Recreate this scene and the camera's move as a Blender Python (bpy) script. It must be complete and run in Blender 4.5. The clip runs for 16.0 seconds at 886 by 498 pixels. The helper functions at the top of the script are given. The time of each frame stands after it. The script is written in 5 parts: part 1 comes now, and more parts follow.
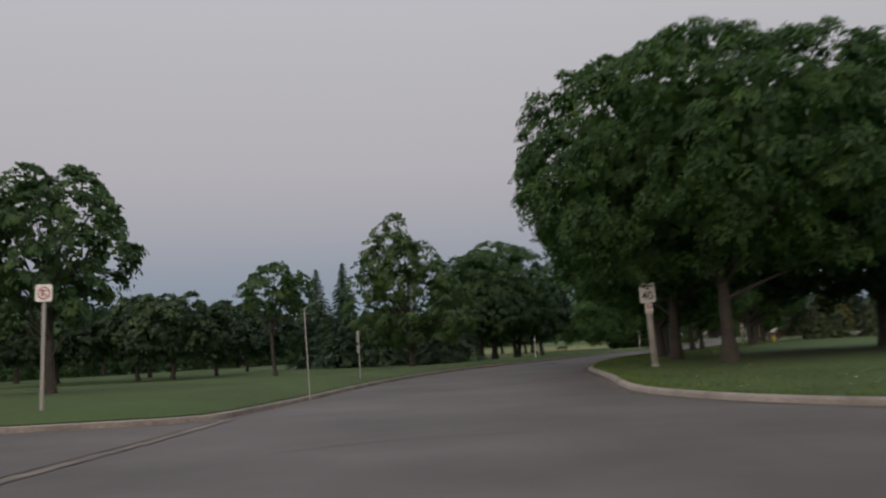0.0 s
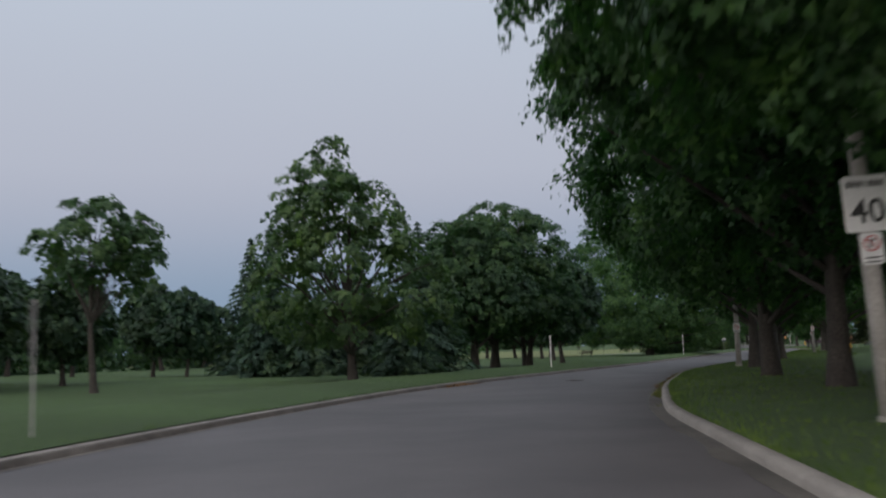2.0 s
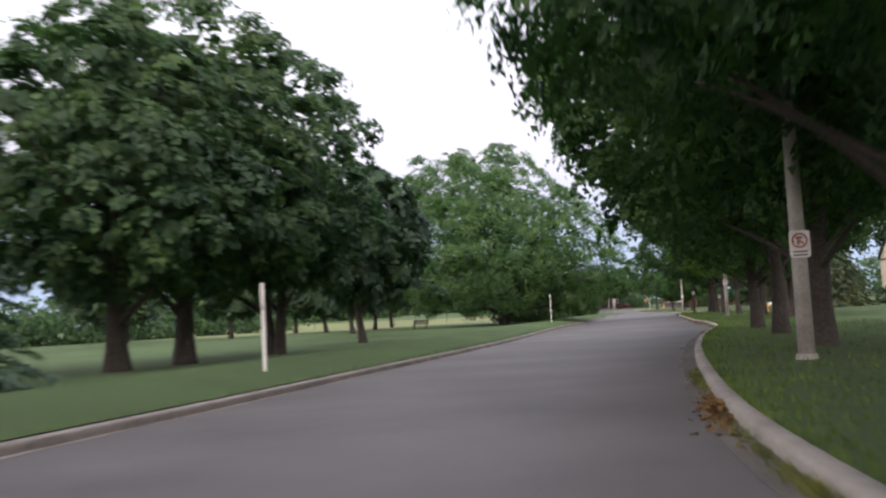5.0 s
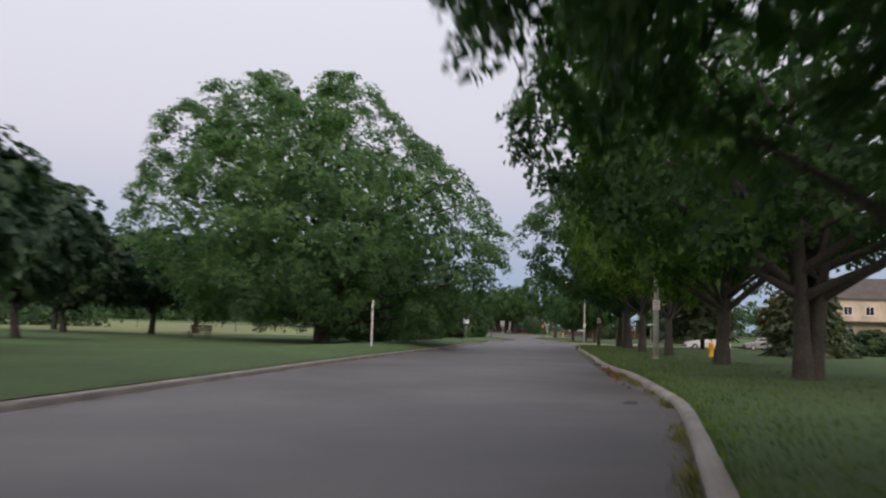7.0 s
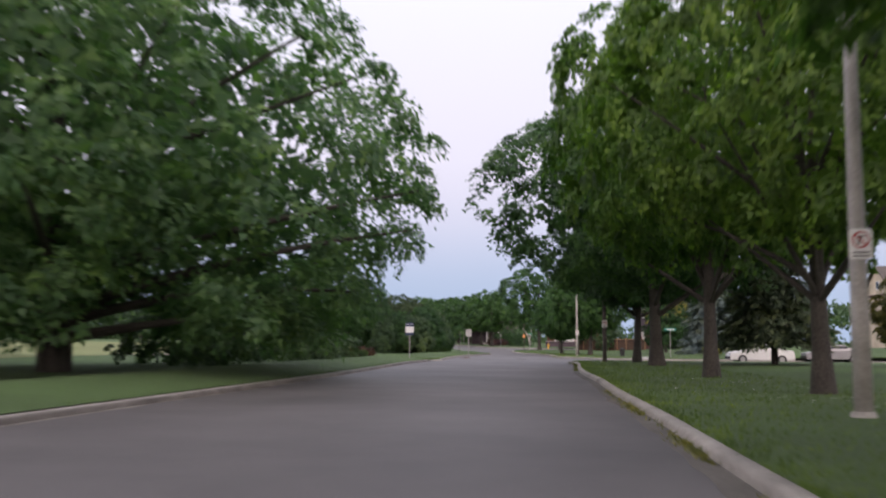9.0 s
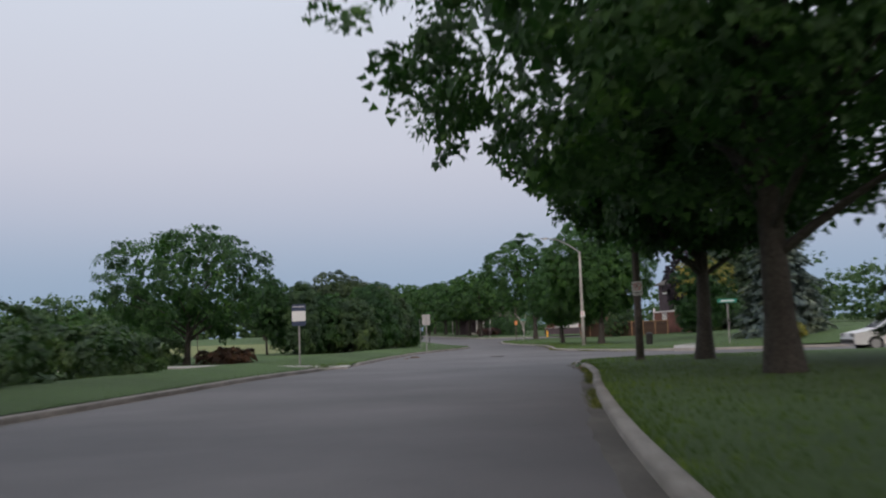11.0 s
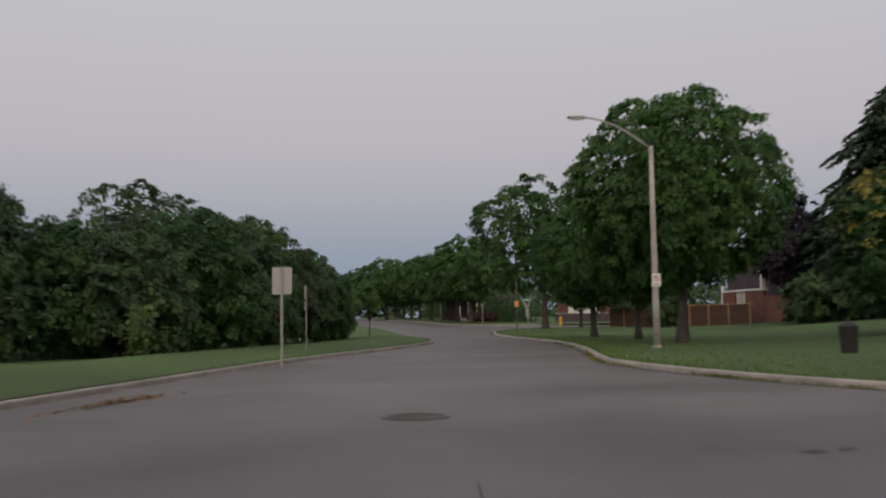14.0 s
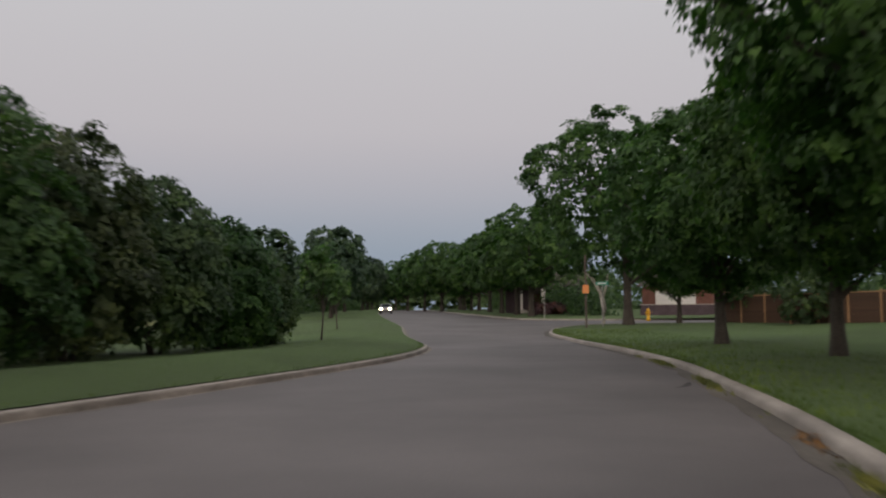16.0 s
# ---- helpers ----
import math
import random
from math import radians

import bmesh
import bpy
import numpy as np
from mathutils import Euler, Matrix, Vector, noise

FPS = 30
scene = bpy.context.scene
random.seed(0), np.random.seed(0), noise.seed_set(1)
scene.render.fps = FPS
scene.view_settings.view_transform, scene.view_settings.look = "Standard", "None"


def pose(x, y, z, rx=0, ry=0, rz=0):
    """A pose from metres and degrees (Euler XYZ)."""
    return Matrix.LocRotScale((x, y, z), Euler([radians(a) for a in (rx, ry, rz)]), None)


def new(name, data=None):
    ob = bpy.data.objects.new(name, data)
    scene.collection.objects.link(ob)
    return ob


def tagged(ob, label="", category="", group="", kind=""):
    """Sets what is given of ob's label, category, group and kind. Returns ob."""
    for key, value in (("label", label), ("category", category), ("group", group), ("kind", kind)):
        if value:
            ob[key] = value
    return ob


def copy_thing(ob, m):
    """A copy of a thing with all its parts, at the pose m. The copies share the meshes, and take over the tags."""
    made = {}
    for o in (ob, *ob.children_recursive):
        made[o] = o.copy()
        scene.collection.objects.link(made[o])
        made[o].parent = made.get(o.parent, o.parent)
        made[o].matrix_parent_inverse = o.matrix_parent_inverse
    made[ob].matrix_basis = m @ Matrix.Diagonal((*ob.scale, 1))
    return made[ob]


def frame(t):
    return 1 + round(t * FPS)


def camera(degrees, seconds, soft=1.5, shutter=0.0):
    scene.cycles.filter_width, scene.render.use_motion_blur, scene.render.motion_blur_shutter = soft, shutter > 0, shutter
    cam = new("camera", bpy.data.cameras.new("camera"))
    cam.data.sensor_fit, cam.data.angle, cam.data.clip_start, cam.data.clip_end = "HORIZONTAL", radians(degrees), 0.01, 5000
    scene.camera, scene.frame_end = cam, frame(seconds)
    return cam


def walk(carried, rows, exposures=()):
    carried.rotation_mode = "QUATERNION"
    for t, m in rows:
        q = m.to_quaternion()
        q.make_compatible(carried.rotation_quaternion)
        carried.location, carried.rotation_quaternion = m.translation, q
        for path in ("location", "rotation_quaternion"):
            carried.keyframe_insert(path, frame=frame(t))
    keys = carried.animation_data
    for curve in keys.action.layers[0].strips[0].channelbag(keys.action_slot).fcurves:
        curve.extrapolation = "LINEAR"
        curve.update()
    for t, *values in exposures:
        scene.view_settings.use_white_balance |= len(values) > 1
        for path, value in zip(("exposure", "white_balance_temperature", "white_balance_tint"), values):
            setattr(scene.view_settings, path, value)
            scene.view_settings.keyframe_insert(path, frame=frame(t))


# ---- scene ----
cam = camera(52.0, 16.0, soft=2.1, shutter=0.5)
# seconds, x, y, z in metres, yaw, pitch, roll in degrees
ROWS = [
    (0.0, -0.764, 10.859, 1.113, -1.53, 6.45, 2.88),
    (0.5, 0.218, 16.498, 1.128, 0.98, 5.86, 3.24),
    (1.0, 1.028, 22.226, 1.146, 0.97, 6.50, 2.58),
    (1.5, 1.851, 28.127, 1.161, -0.05, 7.11, 1.88),
    (2.0, 2.541, 34.106, 1.182, -0.21, 6.56, 1.70),
    (2.5, 3.281, 39.672, 1.159, 0.91, 4.85, 1.55),
    (3.0, 4.246, 45.003, 1.158, 0.57, 4.29, 1.07),
    (3.5, 5.276, 50.276, 1.162, -1.03, 3.80, 1.02),
    (4.0, 6.359, 55.415, 1.168, -4.74, 2.56, 1.02),
    (4.5, 7.608, 60.638, 1.177, -7.55, 3.42, 1.72),
    (5.0, 9.063, 65.965, 1.114, -9.69, 4.33, 3.00),
    (5.2, 9.704, 68.105, 1.097, -10.57, 4.34, 3.42),
    (7.3, 23.011, 96.939, 1.155, -15.97, 5.35, -2.00),
    (7.5, 24.146, 99.715, 1.160, -16.11, 5.86, -1.57),
    (8.0, 27.003, 106.615, 1.146, -16.37, 6.52, -1.03),
    (8.5, 29.881, 113.573, 1.143, -16.62, 6.41, -1.17),
    (9.0, 32.756, 120.409, 1.122, -16.70, 6.02, -0.55),
    (9.5, 35.940, 126.928, 1.148, -19.24, 4.19, 1.20),
    (9.7, 37.252, 129.455, 1.141, -20.16, 4.47, 2.12),
    (11.8, 48.160, 155.473, 1.131, -14.74, 5.70, 1.60),
    (12.0, 49.103, 157.798, 1.119, -14.76, 5.33, 1.55),
    (12.5, 51.450, 163.644, 1.112, -15.72, 4.77, 1.57),
    (13.0, 53.658, 169.356, 1.122, -16.71, 4.55, 1.29),
    (13.5, 55.885, 175.110, 1.130, -17.29, 5.15, 0.98),
    (14.0, 58.116, 180.687, 1.148, -16.23, 4.59, 0.81),
    (14.5, 60.355, 186.191, 1.175, -15.17, 4.01, 0.86),
    (15.0, 62.516, 191.638, 1.191, -14.58, 3.73, 1.02),
    (15.5, 64.692, 196.957, 1.194, -13.42, 4.13, 0.45),
    (16.0, 67.058, 202.661, 1.158, -11.35, 4.15, 0.49),
]
EXPOSURES = [(0.0, -0.28, 6450, 10), (0.5, -0.27, 6300, 10), (1.0, -0.24, 6050, 9), (1.5, -0.2, 5900, 8), (2.5, -0.05, 5650, 6), (3.0, 0.0, 5700, 6), (4.0, 0.52, 5850, 7), (4.5, 0.76, 6000, 10), (5.0, 1.06, 6150, 15),
             (7.5, 0.32, 6150, 13), (8.0, 0.33, 6100, 13), (8.5, 0.54, 6100, 15), (9.0, 0.72, 6100, 18), (9.5, 0.82, 6000, 16), (12.0, -0.15, 5900, 7), (12.5, -0.08, 6450, 10), (14.0, -0.13, 6500, 10), (16.0, -0.08, 6600, 10)]
walk(cam, [(t, pose(x, y, z, 90 + pitch, roll, yaw)) for t, x, y, z, yaw, pitch, roll in ROWS], EXPOSURES)

# ---- light: dusk, the sun has set behind the camera ----
WEST = Vector((-0.39, -0.92, 0.0))
world = bpy.data.worlds.new("dusk_sky")
scene.world = world
world.use_nodes = True
wn, wl = world.node_tree.nodes, world.node_tree.links
wn.clear()
w_out = wn.new("ShaderNodeOutputWorld")
w_bg = wn.new("ShaderNodeBackground")
w_co = wn.new("ShaderNodeTexCoord")
w_sep = wn.new("ShaderNodeSeparateXYZ")
w_ramp = wn.new("ShaderNodeValToRGB")
w_ramp.color_ramp.interpolation = "B_SPLINE"
stops = [(0.0, (0.27, 0.335, 0.42)), (0.07, (0.30, 0.36, 0.44)), (0.13, (0.44, 0.445, 0.50)), (0.20, (0.55, 0.52, 0.55)),
         (0.36, (0.59, 0.59, 0.62)), (0.65, (0.66, 0.67, 0.71)), (1.0, (0.70, 0.72, 0.77))]
while len(w_ramp.color_ramp.elements) < len(stops):
    w_ramp.color_ramp.elements.new(0.5)
for e, (p, c) in zip(w_ramp.color_ramp.elements, stops):
    e.position, e.color = p, (*c, 1)
w_dot = wn.new("ShaderNodeVectorMath")
w_dot.operation = "DOT_PRODUCT"
w_dot.inputs[1].default_value = WEST
w_glow = wn.new("ShaderNodeMapRange")
w_glow.inputs["From Min"].default_value, w_glow.inputs["From Max"].default_value = -0.1, 1.0
w_glow.inputs["To Min"].default_value, w_glow.inputs["To Max"].default_value = 0.0, 1.0
w_glow.interpolation_type = "SMOOTHSTEP"
w_mix = wn.new("ShaderNodeMix")
w_mix.data_type = "RGBA"
w_mix.inputs[7].default_value = (2.1, 1.75, 1.5, 1)
for a, b in ((w_co.outputs["Generated"], w_sep.inputs[0]), (w_sep.outputs["Z"], w_ramp.inputs[0]),
             (w_co.outputs["Generated"], w_dot.inputs[0]), (w_dot.outputs["Value"], w_glow.inputs["Value"]),
             (w_glow.outputs[0], w_mix.inputs[0]), (w_ramp.outputs[0], w_mix.inputs[6]),
             (w_mix.outputs[2], w_bg.inputs["Color"]), (w_bg.outputs[0], w_out.inputs["Surface"])):
    wl.new(a, b)
w_bg.inputs["Strength"].default_value = 1.0

# ---- materials ----
def nodes_of(name):
    m = bpy.data.materials.new(name)
    m.use_nodes = True
    return m, m.node_tree.nodes, m.node_tree.links, m.node_tree.nodes["Principled BSDF"]


def ramp_node(n, stops):
    r = n.new("ShaderNodeValToRGB")
    while len(r.color_ramp.elements) < len(stops):
        r.color_ramp.elements.new(0.5)
    for e, (p, c) in zip(r.color_ramp.elements, stops):
        e.position, e.color = p, (*c, 1)
    return r


def noise_node(n, l, scale, detail=6, rough=0.6, vec=None):
    t = n.new("ShaderNodeTexNoise")
    t.inputs["Scale"].default_value, t.inputs["Detail"].default_value, t.inputs["Roughness"].default_value = scale, detail, rough
    if vec:
        l.new(vec, t.inputs["Vector"])
    return t


def mixed(n, l, mode, fac, a, b):
    m = n.new("ShaderNodeMix")
    m.data_type, m.blend_type = "RGBA", mode
    if isinstance(fac, float):
        m.inputs[0].default_value = fac
    else:
        l.new(fac, m.inputs[0])
    for k, v in ((6, a), (7, b)):
        if isinstance(v, tuple):
            m.inputs[k].default_value = (*v, 1)
        else:
            l.new(v, m.inputs[k])
    return m.outputs[2]


def surface(name, dark, light, fine=8.0, coarse=0.3, rough=0.85, bump=0.3, depth=0.01, metal=0.0, spread=0.35):
    """A surface with fine grain, broad stains and relief."""
    m, n, l, p = nodes_of(name)
    co = n.new("ShaderNodeTexCoord").outputs["Object"]
    a, b = noise_node(n, l, fine, 8, 0.65, co), noise_node(n, l, coarse, 5, 0.6, co)
    base = ramp_node(n, [(0.3, dark), (0.7, light)])
    l.new(a.outputs["Fac"], base.inputs[0])
    shade = ramp_node(n, [(0.3, (1 - spread,) * 3), (0.7, (1.0 + spread * 0.3,) * 3)])
    l.new(b.outputs["Fac"], shade.inputs[0])
    l.new(mixed(n, l, "MULTIPLY", 1.0, base.outputs[0], shade.outputs[0]), p.inputs["Base Color"])
    p.inputs["Roughness"].default_value, p.inputs["Metallic"].default_value = rough, metal
    if bump:
        bp = n.new("ShaderNodeBump")
        bp.inputs["Strength"].default_value, bp.inputs["Distance"].default_value = bump, depth
        l.new(a.outputs["Fac"], bp.inputs["Height"])
        l.new(bp.outputs[0], p.inputs["Normal"])
    return m


def leaf_material(name, dark, light, trans=0.3, rough=0.55):
    m, n, l, p = nodes_of(name)
    geo, info = n.new("ShaderNodeNewGeometry"), n.new("ShaderNodeObjectInfo")
    r = ramp_node(n, [(q, tuple(a + (b - a) * k for a, b in zip(dark, light))) for q, k in ((0.0, 0.12), (0.6, 0.45), (1.0, 0.8))])
    l.new(geo.outputs["Random Per Island"], r.inputs[0])
    tint = ramp_node(n, [(0.0, (0.82, 0.9, 0.85)), (1.0, (1.12, 1.06, 0.95))])
    l.new(info.outputs["Random"], tint.inputs[0])
    big = noise_node(n, l, 0.35, 3, 0.5, n.new("ShaderNodeTexCoord").outputs["Object"])
    patch = ramp_node(n, [(0.35, (0.75, 0.8, 0.8)), (0.7, (1.2, 1.15, 1.0))])
    l.new(big.outputs["Fac"], patch.inputs[0])
    twig = noise_node(n, l, 1.3, 2, 0.5, n.new("ShaderNodeTexCoord").outputs["Object"])
    fresh = ramp_node(n, [(0.36, (0.72, 0.76, 0.85)), (0.52, (1.0, 1.0, 1.0)), (0.68, (1.5, 1.38, 1.05))])
    l.new(twig.outputs["Fac"], fresh.inputs[0])
    col = mixed(n, l, "MULTIPLY", 1.0, mixed(n, l, "MULTIPLY", 1.0, r.outputs[0], tint.outputs[0]), patch.outputs[0])
    col = mixed(n, l, "MULTIPLY", 1.0, col, fresh.outputs[0])
    l.new(col, p.inputs["Base Color"])
    p.inputs["Roughness"].default_value = rough
    p.inputs["Specular IOR Level"].default_value = 0.3
    tr = n.new("ShaderNodeBsdfTranslucent")
    l.new(mixed(n, l, "MULTIPLY", 1.0, col, (1.2, 1.5, 0.75)), tr.inputs["Color"])
    mx = n.new("ShaderNodeMixShader")
    mx.inputs[0].default_value = trans
    l.new(p.outputs[0], mx.inputs[1])
    l.new(tr.outputs[0], mx.inputs[2])
    l.new(mx.outputs[0], n["Material Output"].inputs["Surface"])
    return m


def plain(name, color, rough=0.6, metal=0.0):
    m, n, l, p = nodes_of(name)
    t = noise_node(n, l, 25, 5, 0.6, n.new("ShaderNodeTexCoord").outputs["Object"])
    r = ramp_node(n, [(0.3, tuple(c * 0.85 for c in color)), (0.7, tuple(min(1, c * 1.08) for c in color))])
    l.new(t.outputs["Fac"], r.inputs[0])
    l.new(r.outputs[0], p.inputs["Base Color"])
    p.inputs["Roughness"].default_value, p.inputs["Metallic"].default_value = rough, metal
    return m


M_ASPHALT = surface("asphalt", (0.076, 0.07, 0.071), (0.144, 0.133, 0.134), 45, 0.22, 0.64, 0.4, 0.004, spread=0.45)
M_PATCH = surface("asphalt_patch", (0.035, 0.033, 0.033), (0.06, 0.055, 0.055), 50, 0.5, 0.85, 0.4, 0.004)
M_KERB = surface("kerb_concrete", (0.225, 0.208, 0.188), (0.375, 0.35, 0.322), 18, 0.6, 0.9, 0.4, 0.006, spread=0.45)
M_GUTTER = surface("gutter_concrete", (0.07, 0.064, 0.056), (0.135, 0.124, 0.108), 14, 0.5, 0.9, 0.4, 0.006, spread=0.5)
M_DARK_CONCRETE = surface("dark_kerb_concrete", (0.135, 0.12, 0.107), (0.27, 0.246, 0.22), 14, 0.7, 0.9, 0.4, 0.006, spread=0.5)
M_SLAB = surface("path_concrete", (0.32, 0.31, 0.30), (0.45, 0.43, 0.41), 14, 0.4, 0.9, 0.3, 0.005)
M_GRASS = surface("lawn_grass", (0.041, 0.08, 0.022), (0.09, 0.154, 0.042), 22, 0.09, 0.95, 1.0, 0.05, spread=0.4)
M_FIELD = surface("pale_meadow_grass", (0.12, 0.15, 0.05), (0.21, 0.235, 0.085), 12, 0.06, 0.95, 1.0, 0.05, spread=0.25)
M_BLADE = leaf_material("grass_blades", (0.058, 0.10, 0.026), (0.13, 0.192, 0.055), 0.3)
M_BARK = surface("bark", (0.03, 0.027, 0.025), (0.088, 0.078, 0.068), 14, 1.2, 0.95, 1.0, 0.03)
M_WEED = leaf_material("gutter_weeds", (0.09, 0.10, 0.03), (0.2, 0.2, 0.07), 0.2)
M_MAPLE = leaf_material("maple_leaves", (0.026, 0.066, 0.026), (0.074, 0.155, 0.045), 0.36)
M_STREET = leaf_material("street_maple_leaves", (0.03, 0.076, 0.028), (0.082, 0.172, 0.045), 0.36)
M_THICKET = leaf_material("thicket_leaves", (0.031, 0.051, 0.029), (0.084, 0.113, 0.053), 0.3)
M_OPEN = leaf_material("open_maple_leaves", (0.055, 0.108, 0.024), (0.15, 0.245, 0.048), 0.45)
M_DARK = leaf_material("dark_maple_leaves", (0.024, 0.062, 0.026), (0.068, 0.142, 0.046), 0.34)
M_LIGHT = leaf_material("light_green_leaves", (0.062, 0.122, 0.066), (0.155, 0.25, 0.112), 0.48)
M_POPLAR = leaf_material("poplar_leaves", (0.044, 0.088, 0.044), (0.1, 0.17, 0.08), 0.36)
M_PARK = leaf_material("park_tree_leaves", (0.042, 0.085, 0.05), (0.094, 0.165, 0.084), 0.36)
M_SCATTER = leaf_material("scattered_tree_leaves", (0.03, 0.06, 0.042), (0.07, 0.122, 0.072), 0.3)
M_SPRUCE = leaf_material("spruce_needles", (0.042, 0.078, 0.064), (0.105, 0.165, 0.128), 0.28)
M_DARKSPRUCE = leaf_material("dark_spruce_needles", (0.02, 0.038, 0.028), (0.055, 0.086, 0.058), 0.2)
M_SOFT = leaf_material("soft_spruce_needles", (0.06, 0.085, 0.055), (0.15, 0.19, 0.12), 0.15)
M_BLUE = leaf_material("blue_spruce_needles", (0.07, 0.10, 0.11), (0.16, 0.21, 0.22), 0.1)
M_GOLD = leaf_material("golden_leaves", (0.11, 0.125, 0.03), (0.30, 0.265, 0.075), 0.3)
M_OLIVE = leaf_material("olive_gold_leaves", (0.05, 0.066, 0.022), (0.22, 0.185, 0.05), 0.28)
M_MAUVE = leaf_material("mauve_flowers", (0.06, 0.03, 0.045), (0.17, 0.085, 0.11), 0.2)
M_PLUM = leaf_material("plum_leaves", (0.013, 0.012, 0.025), (0.043, 0.031, 0.058), 0.2)
M_CEDAR = leaf_material("hedge_leaves", (0.034, 0.066, 0.036), (0.088, 0.146, 0.068), 0.3)
M_RUST = leaf_material("rusty_leaves", (0.036, 0.021, 0.017), (0.088, 0.046, 0.033), 0.25)
M_FARWOOD = leaf_material("far_wood_leaves", (0.036, 0.075, 0.036), (0.09, 0.15, 0.07), 0.3)
M_STEEL = plain("galvanised_steel", (0.30, 0.30, 0.30), 0.55, 0.5)
M_POLE = surface("weathered_pole_concrete", (0.28, 0.27, 0.25), (0.42, 0.40, 0.38), 20, 1.5, 0.9, 0.3, 0.004)
M_DARKPOLE = surface("dark_wooden_pole", (0.06, 0.05, 0.045), (0.12, 0.10, 0.09), 12, 1.5, 0.9, 0.5, 0.006)
M_WHITE = plain("white_paint", (0.72, 0.72, 0.72), 0.5)
M_BLACK = plain("black_paint", (0.02, 0.02, 0.02), 0.5)
M_RED = plain("red_paint", (0.45, 0.04, 0.04), 0.5)
M_GREYBACK = plain("bare_aluminium_back", (0.36, 0.36, 0.36), 0.55, 0.3)
M_YELLOW = plain("yellow_paint", (0.75, 0.42, 0.02), 0.5)
# white sign plate with an orange headlight glow painted into its colour
M_LIT_ORANGE = plain("headlight_glow_on_white", (0.62, 0.24, 0.08), 0.5)
M_NAVY = plain("navy_board", (0.03, 0.045, 0.10), 0.5)
M_TEAL = plain("green_street_sign", (0.03, 0.22, 0.16), 0.5)
M_COVER = surface("worn_iron_cover", (0.062, 0.058, 0.056), (0.11, 0.10, 0.097), 30, 2.0, 0.7, 0.4, 0.004)
M_IRON = plain("cast_iron", (0.03, 0.03, 0.03), 0.7, 0.3)
M_DRY = leaf_material("dry_leaves", (0.11, 0.06, 0.03), (0.27, 0.15, 0.07), 0.1, 0.8)
M_FENCE = surface("brown_fence_boards", (0.05, 0.029, 0.02), (0.105, 0.058, 0.036), 10, 1.0, 0.85, 0.4, 0.006)
M_POST = surface("light_fence_wood", (0.3, 0.18, 0.09), (0.45, 0.28, 0.15), 10, 1.0, 0.85, 0.4, 0.006)
M_BRICK = surface("red_brick", (0.12, 0.055, 0.045), (0.21, 0.095, 0.075), 12, 1.0, 0.9, 0.4, 0.008)
M_BIRCH = surface("birch_bark", (0.38, 0.36, 0.33), (0.62, 0.6, 0.56), 6, 1.5, 0.85, 0.4, 0.006)
M_PLUMBRICK = surface("dark_plum_brick", (0.045, 0.035, 0.045), (0.09, 0.065, 0.08), 12, 1.0, 0.9, 0.4, 0.008)
M_STUCCO = surface("beige_stucco", (0.50, 0.42, 0.32), (0.62, 0.54, 0.43), 10, 0.6, 0.9, 0.2, 0.004)
M_ROOF = surface("roof_shingles", (0.06, 0.055, 0.05), (0.12, 0.105, 0.095), 9, 0.7, 0.95, 0.6, 0.01)
M_GLASS, _n, _l, _p = nodes_of("window_glass")
_p.inputs["Base Color"].default_value, _p.inputs["Roughness"].default_value = (0.02, 0.025, 0.03, 1), 0.06
M_CARPAINT = plain("silver_car_paint", (0.22, 0.22, 0.23), 0.3, 0.6)
M_TYRE = plain("tyre_rubber", (0.02, 0.02, 0.02), 0.9)
M_LAMP, _n, _l, _p = nodes_of("headlight_lens")
_p.inputs["Emission Color"].default_value, _p.inputs["Emission Strength"].default_value = (1.0, 0.86, 0.6, 1), 60.0
M_WOODBENCH = surface("bench_wood", (0.05, 0.04, 0.035), (0.10, 0.085, 0.07), 10, 1, 0.9, 0.4, 0.005)


# ---- mesh helpers ----
def from_arrays(name, verts, faces, material, smooth=False):
    me = bpy.data.meshes.new(name)
    verts, faces = np.asarray(verts, dtype=np.float32), np.asarray(faces, dtype=np.int32)
    k = faces.shape[1]
    me.vertices.add(len(verts))
    me.vertices.foreach_set("co", verts.ravel())
    me.loops.add(faces.size)
    me.loops.foreach_set("vertex_index", faces.ravel())
    me.polygons.add(len(faces))
    me.polygons.foreach_set("loop_start", np.arange(0, faces.size, k, dtype=np.int32))
    if smooth:
        me.polygons.foreach_set("use_smooth", np.ones(len(faces), dtype=bool))
    me.update(calc_edges=True)
    me.materials.append(material)
    return me


def part(name, bm, material, parent=None, label="", smooth=False):
    me = bpy.data.meshes.new(name)
    bm.to_mesh(me)
    bm.free()
    me.materials.append(material)
    if smooth:
        for f in me.polygons:
            f.use_smooth = True
    ob = new(name, me)
    ob.parent = parent
    if label:
        ob["label"] = label
    return ob


def mesh_part(name, me, parent=None, label=""):
    ob = new(name, me)
    ob.parent = parent
    if label:
        ob["label"] = label
    return ob


def thing(name, m, label, category, group="", kind=""):
    ob = new(name)
    ob.empty_display_size = 0.3
    ob.matrix_basis = m
    return tagged(ob, label, category, group, kind)


def box(bm, cx, cy, cz, sx, sy, sz, bevel=0.0):
    r = bmesh.ops.create_cube(bm, size=1.0, matrix=Matrix.LocRotScale((cx, cy, cz), None, (sx, sy, sz)))
    if bevel:
        es = list({e for v in r["verts"] for e in v.link_edges})
        bmesh.ops.bevel(bm, geom=es, offset=bevel, segments=2, affect="EDGES")
    return bm


def boxed(cx, cy, cz, sx, sy, sz, bevel=0.0):
    return box(bmesh.new(), cx, cy, cz, sx, sy, sz, bevel)


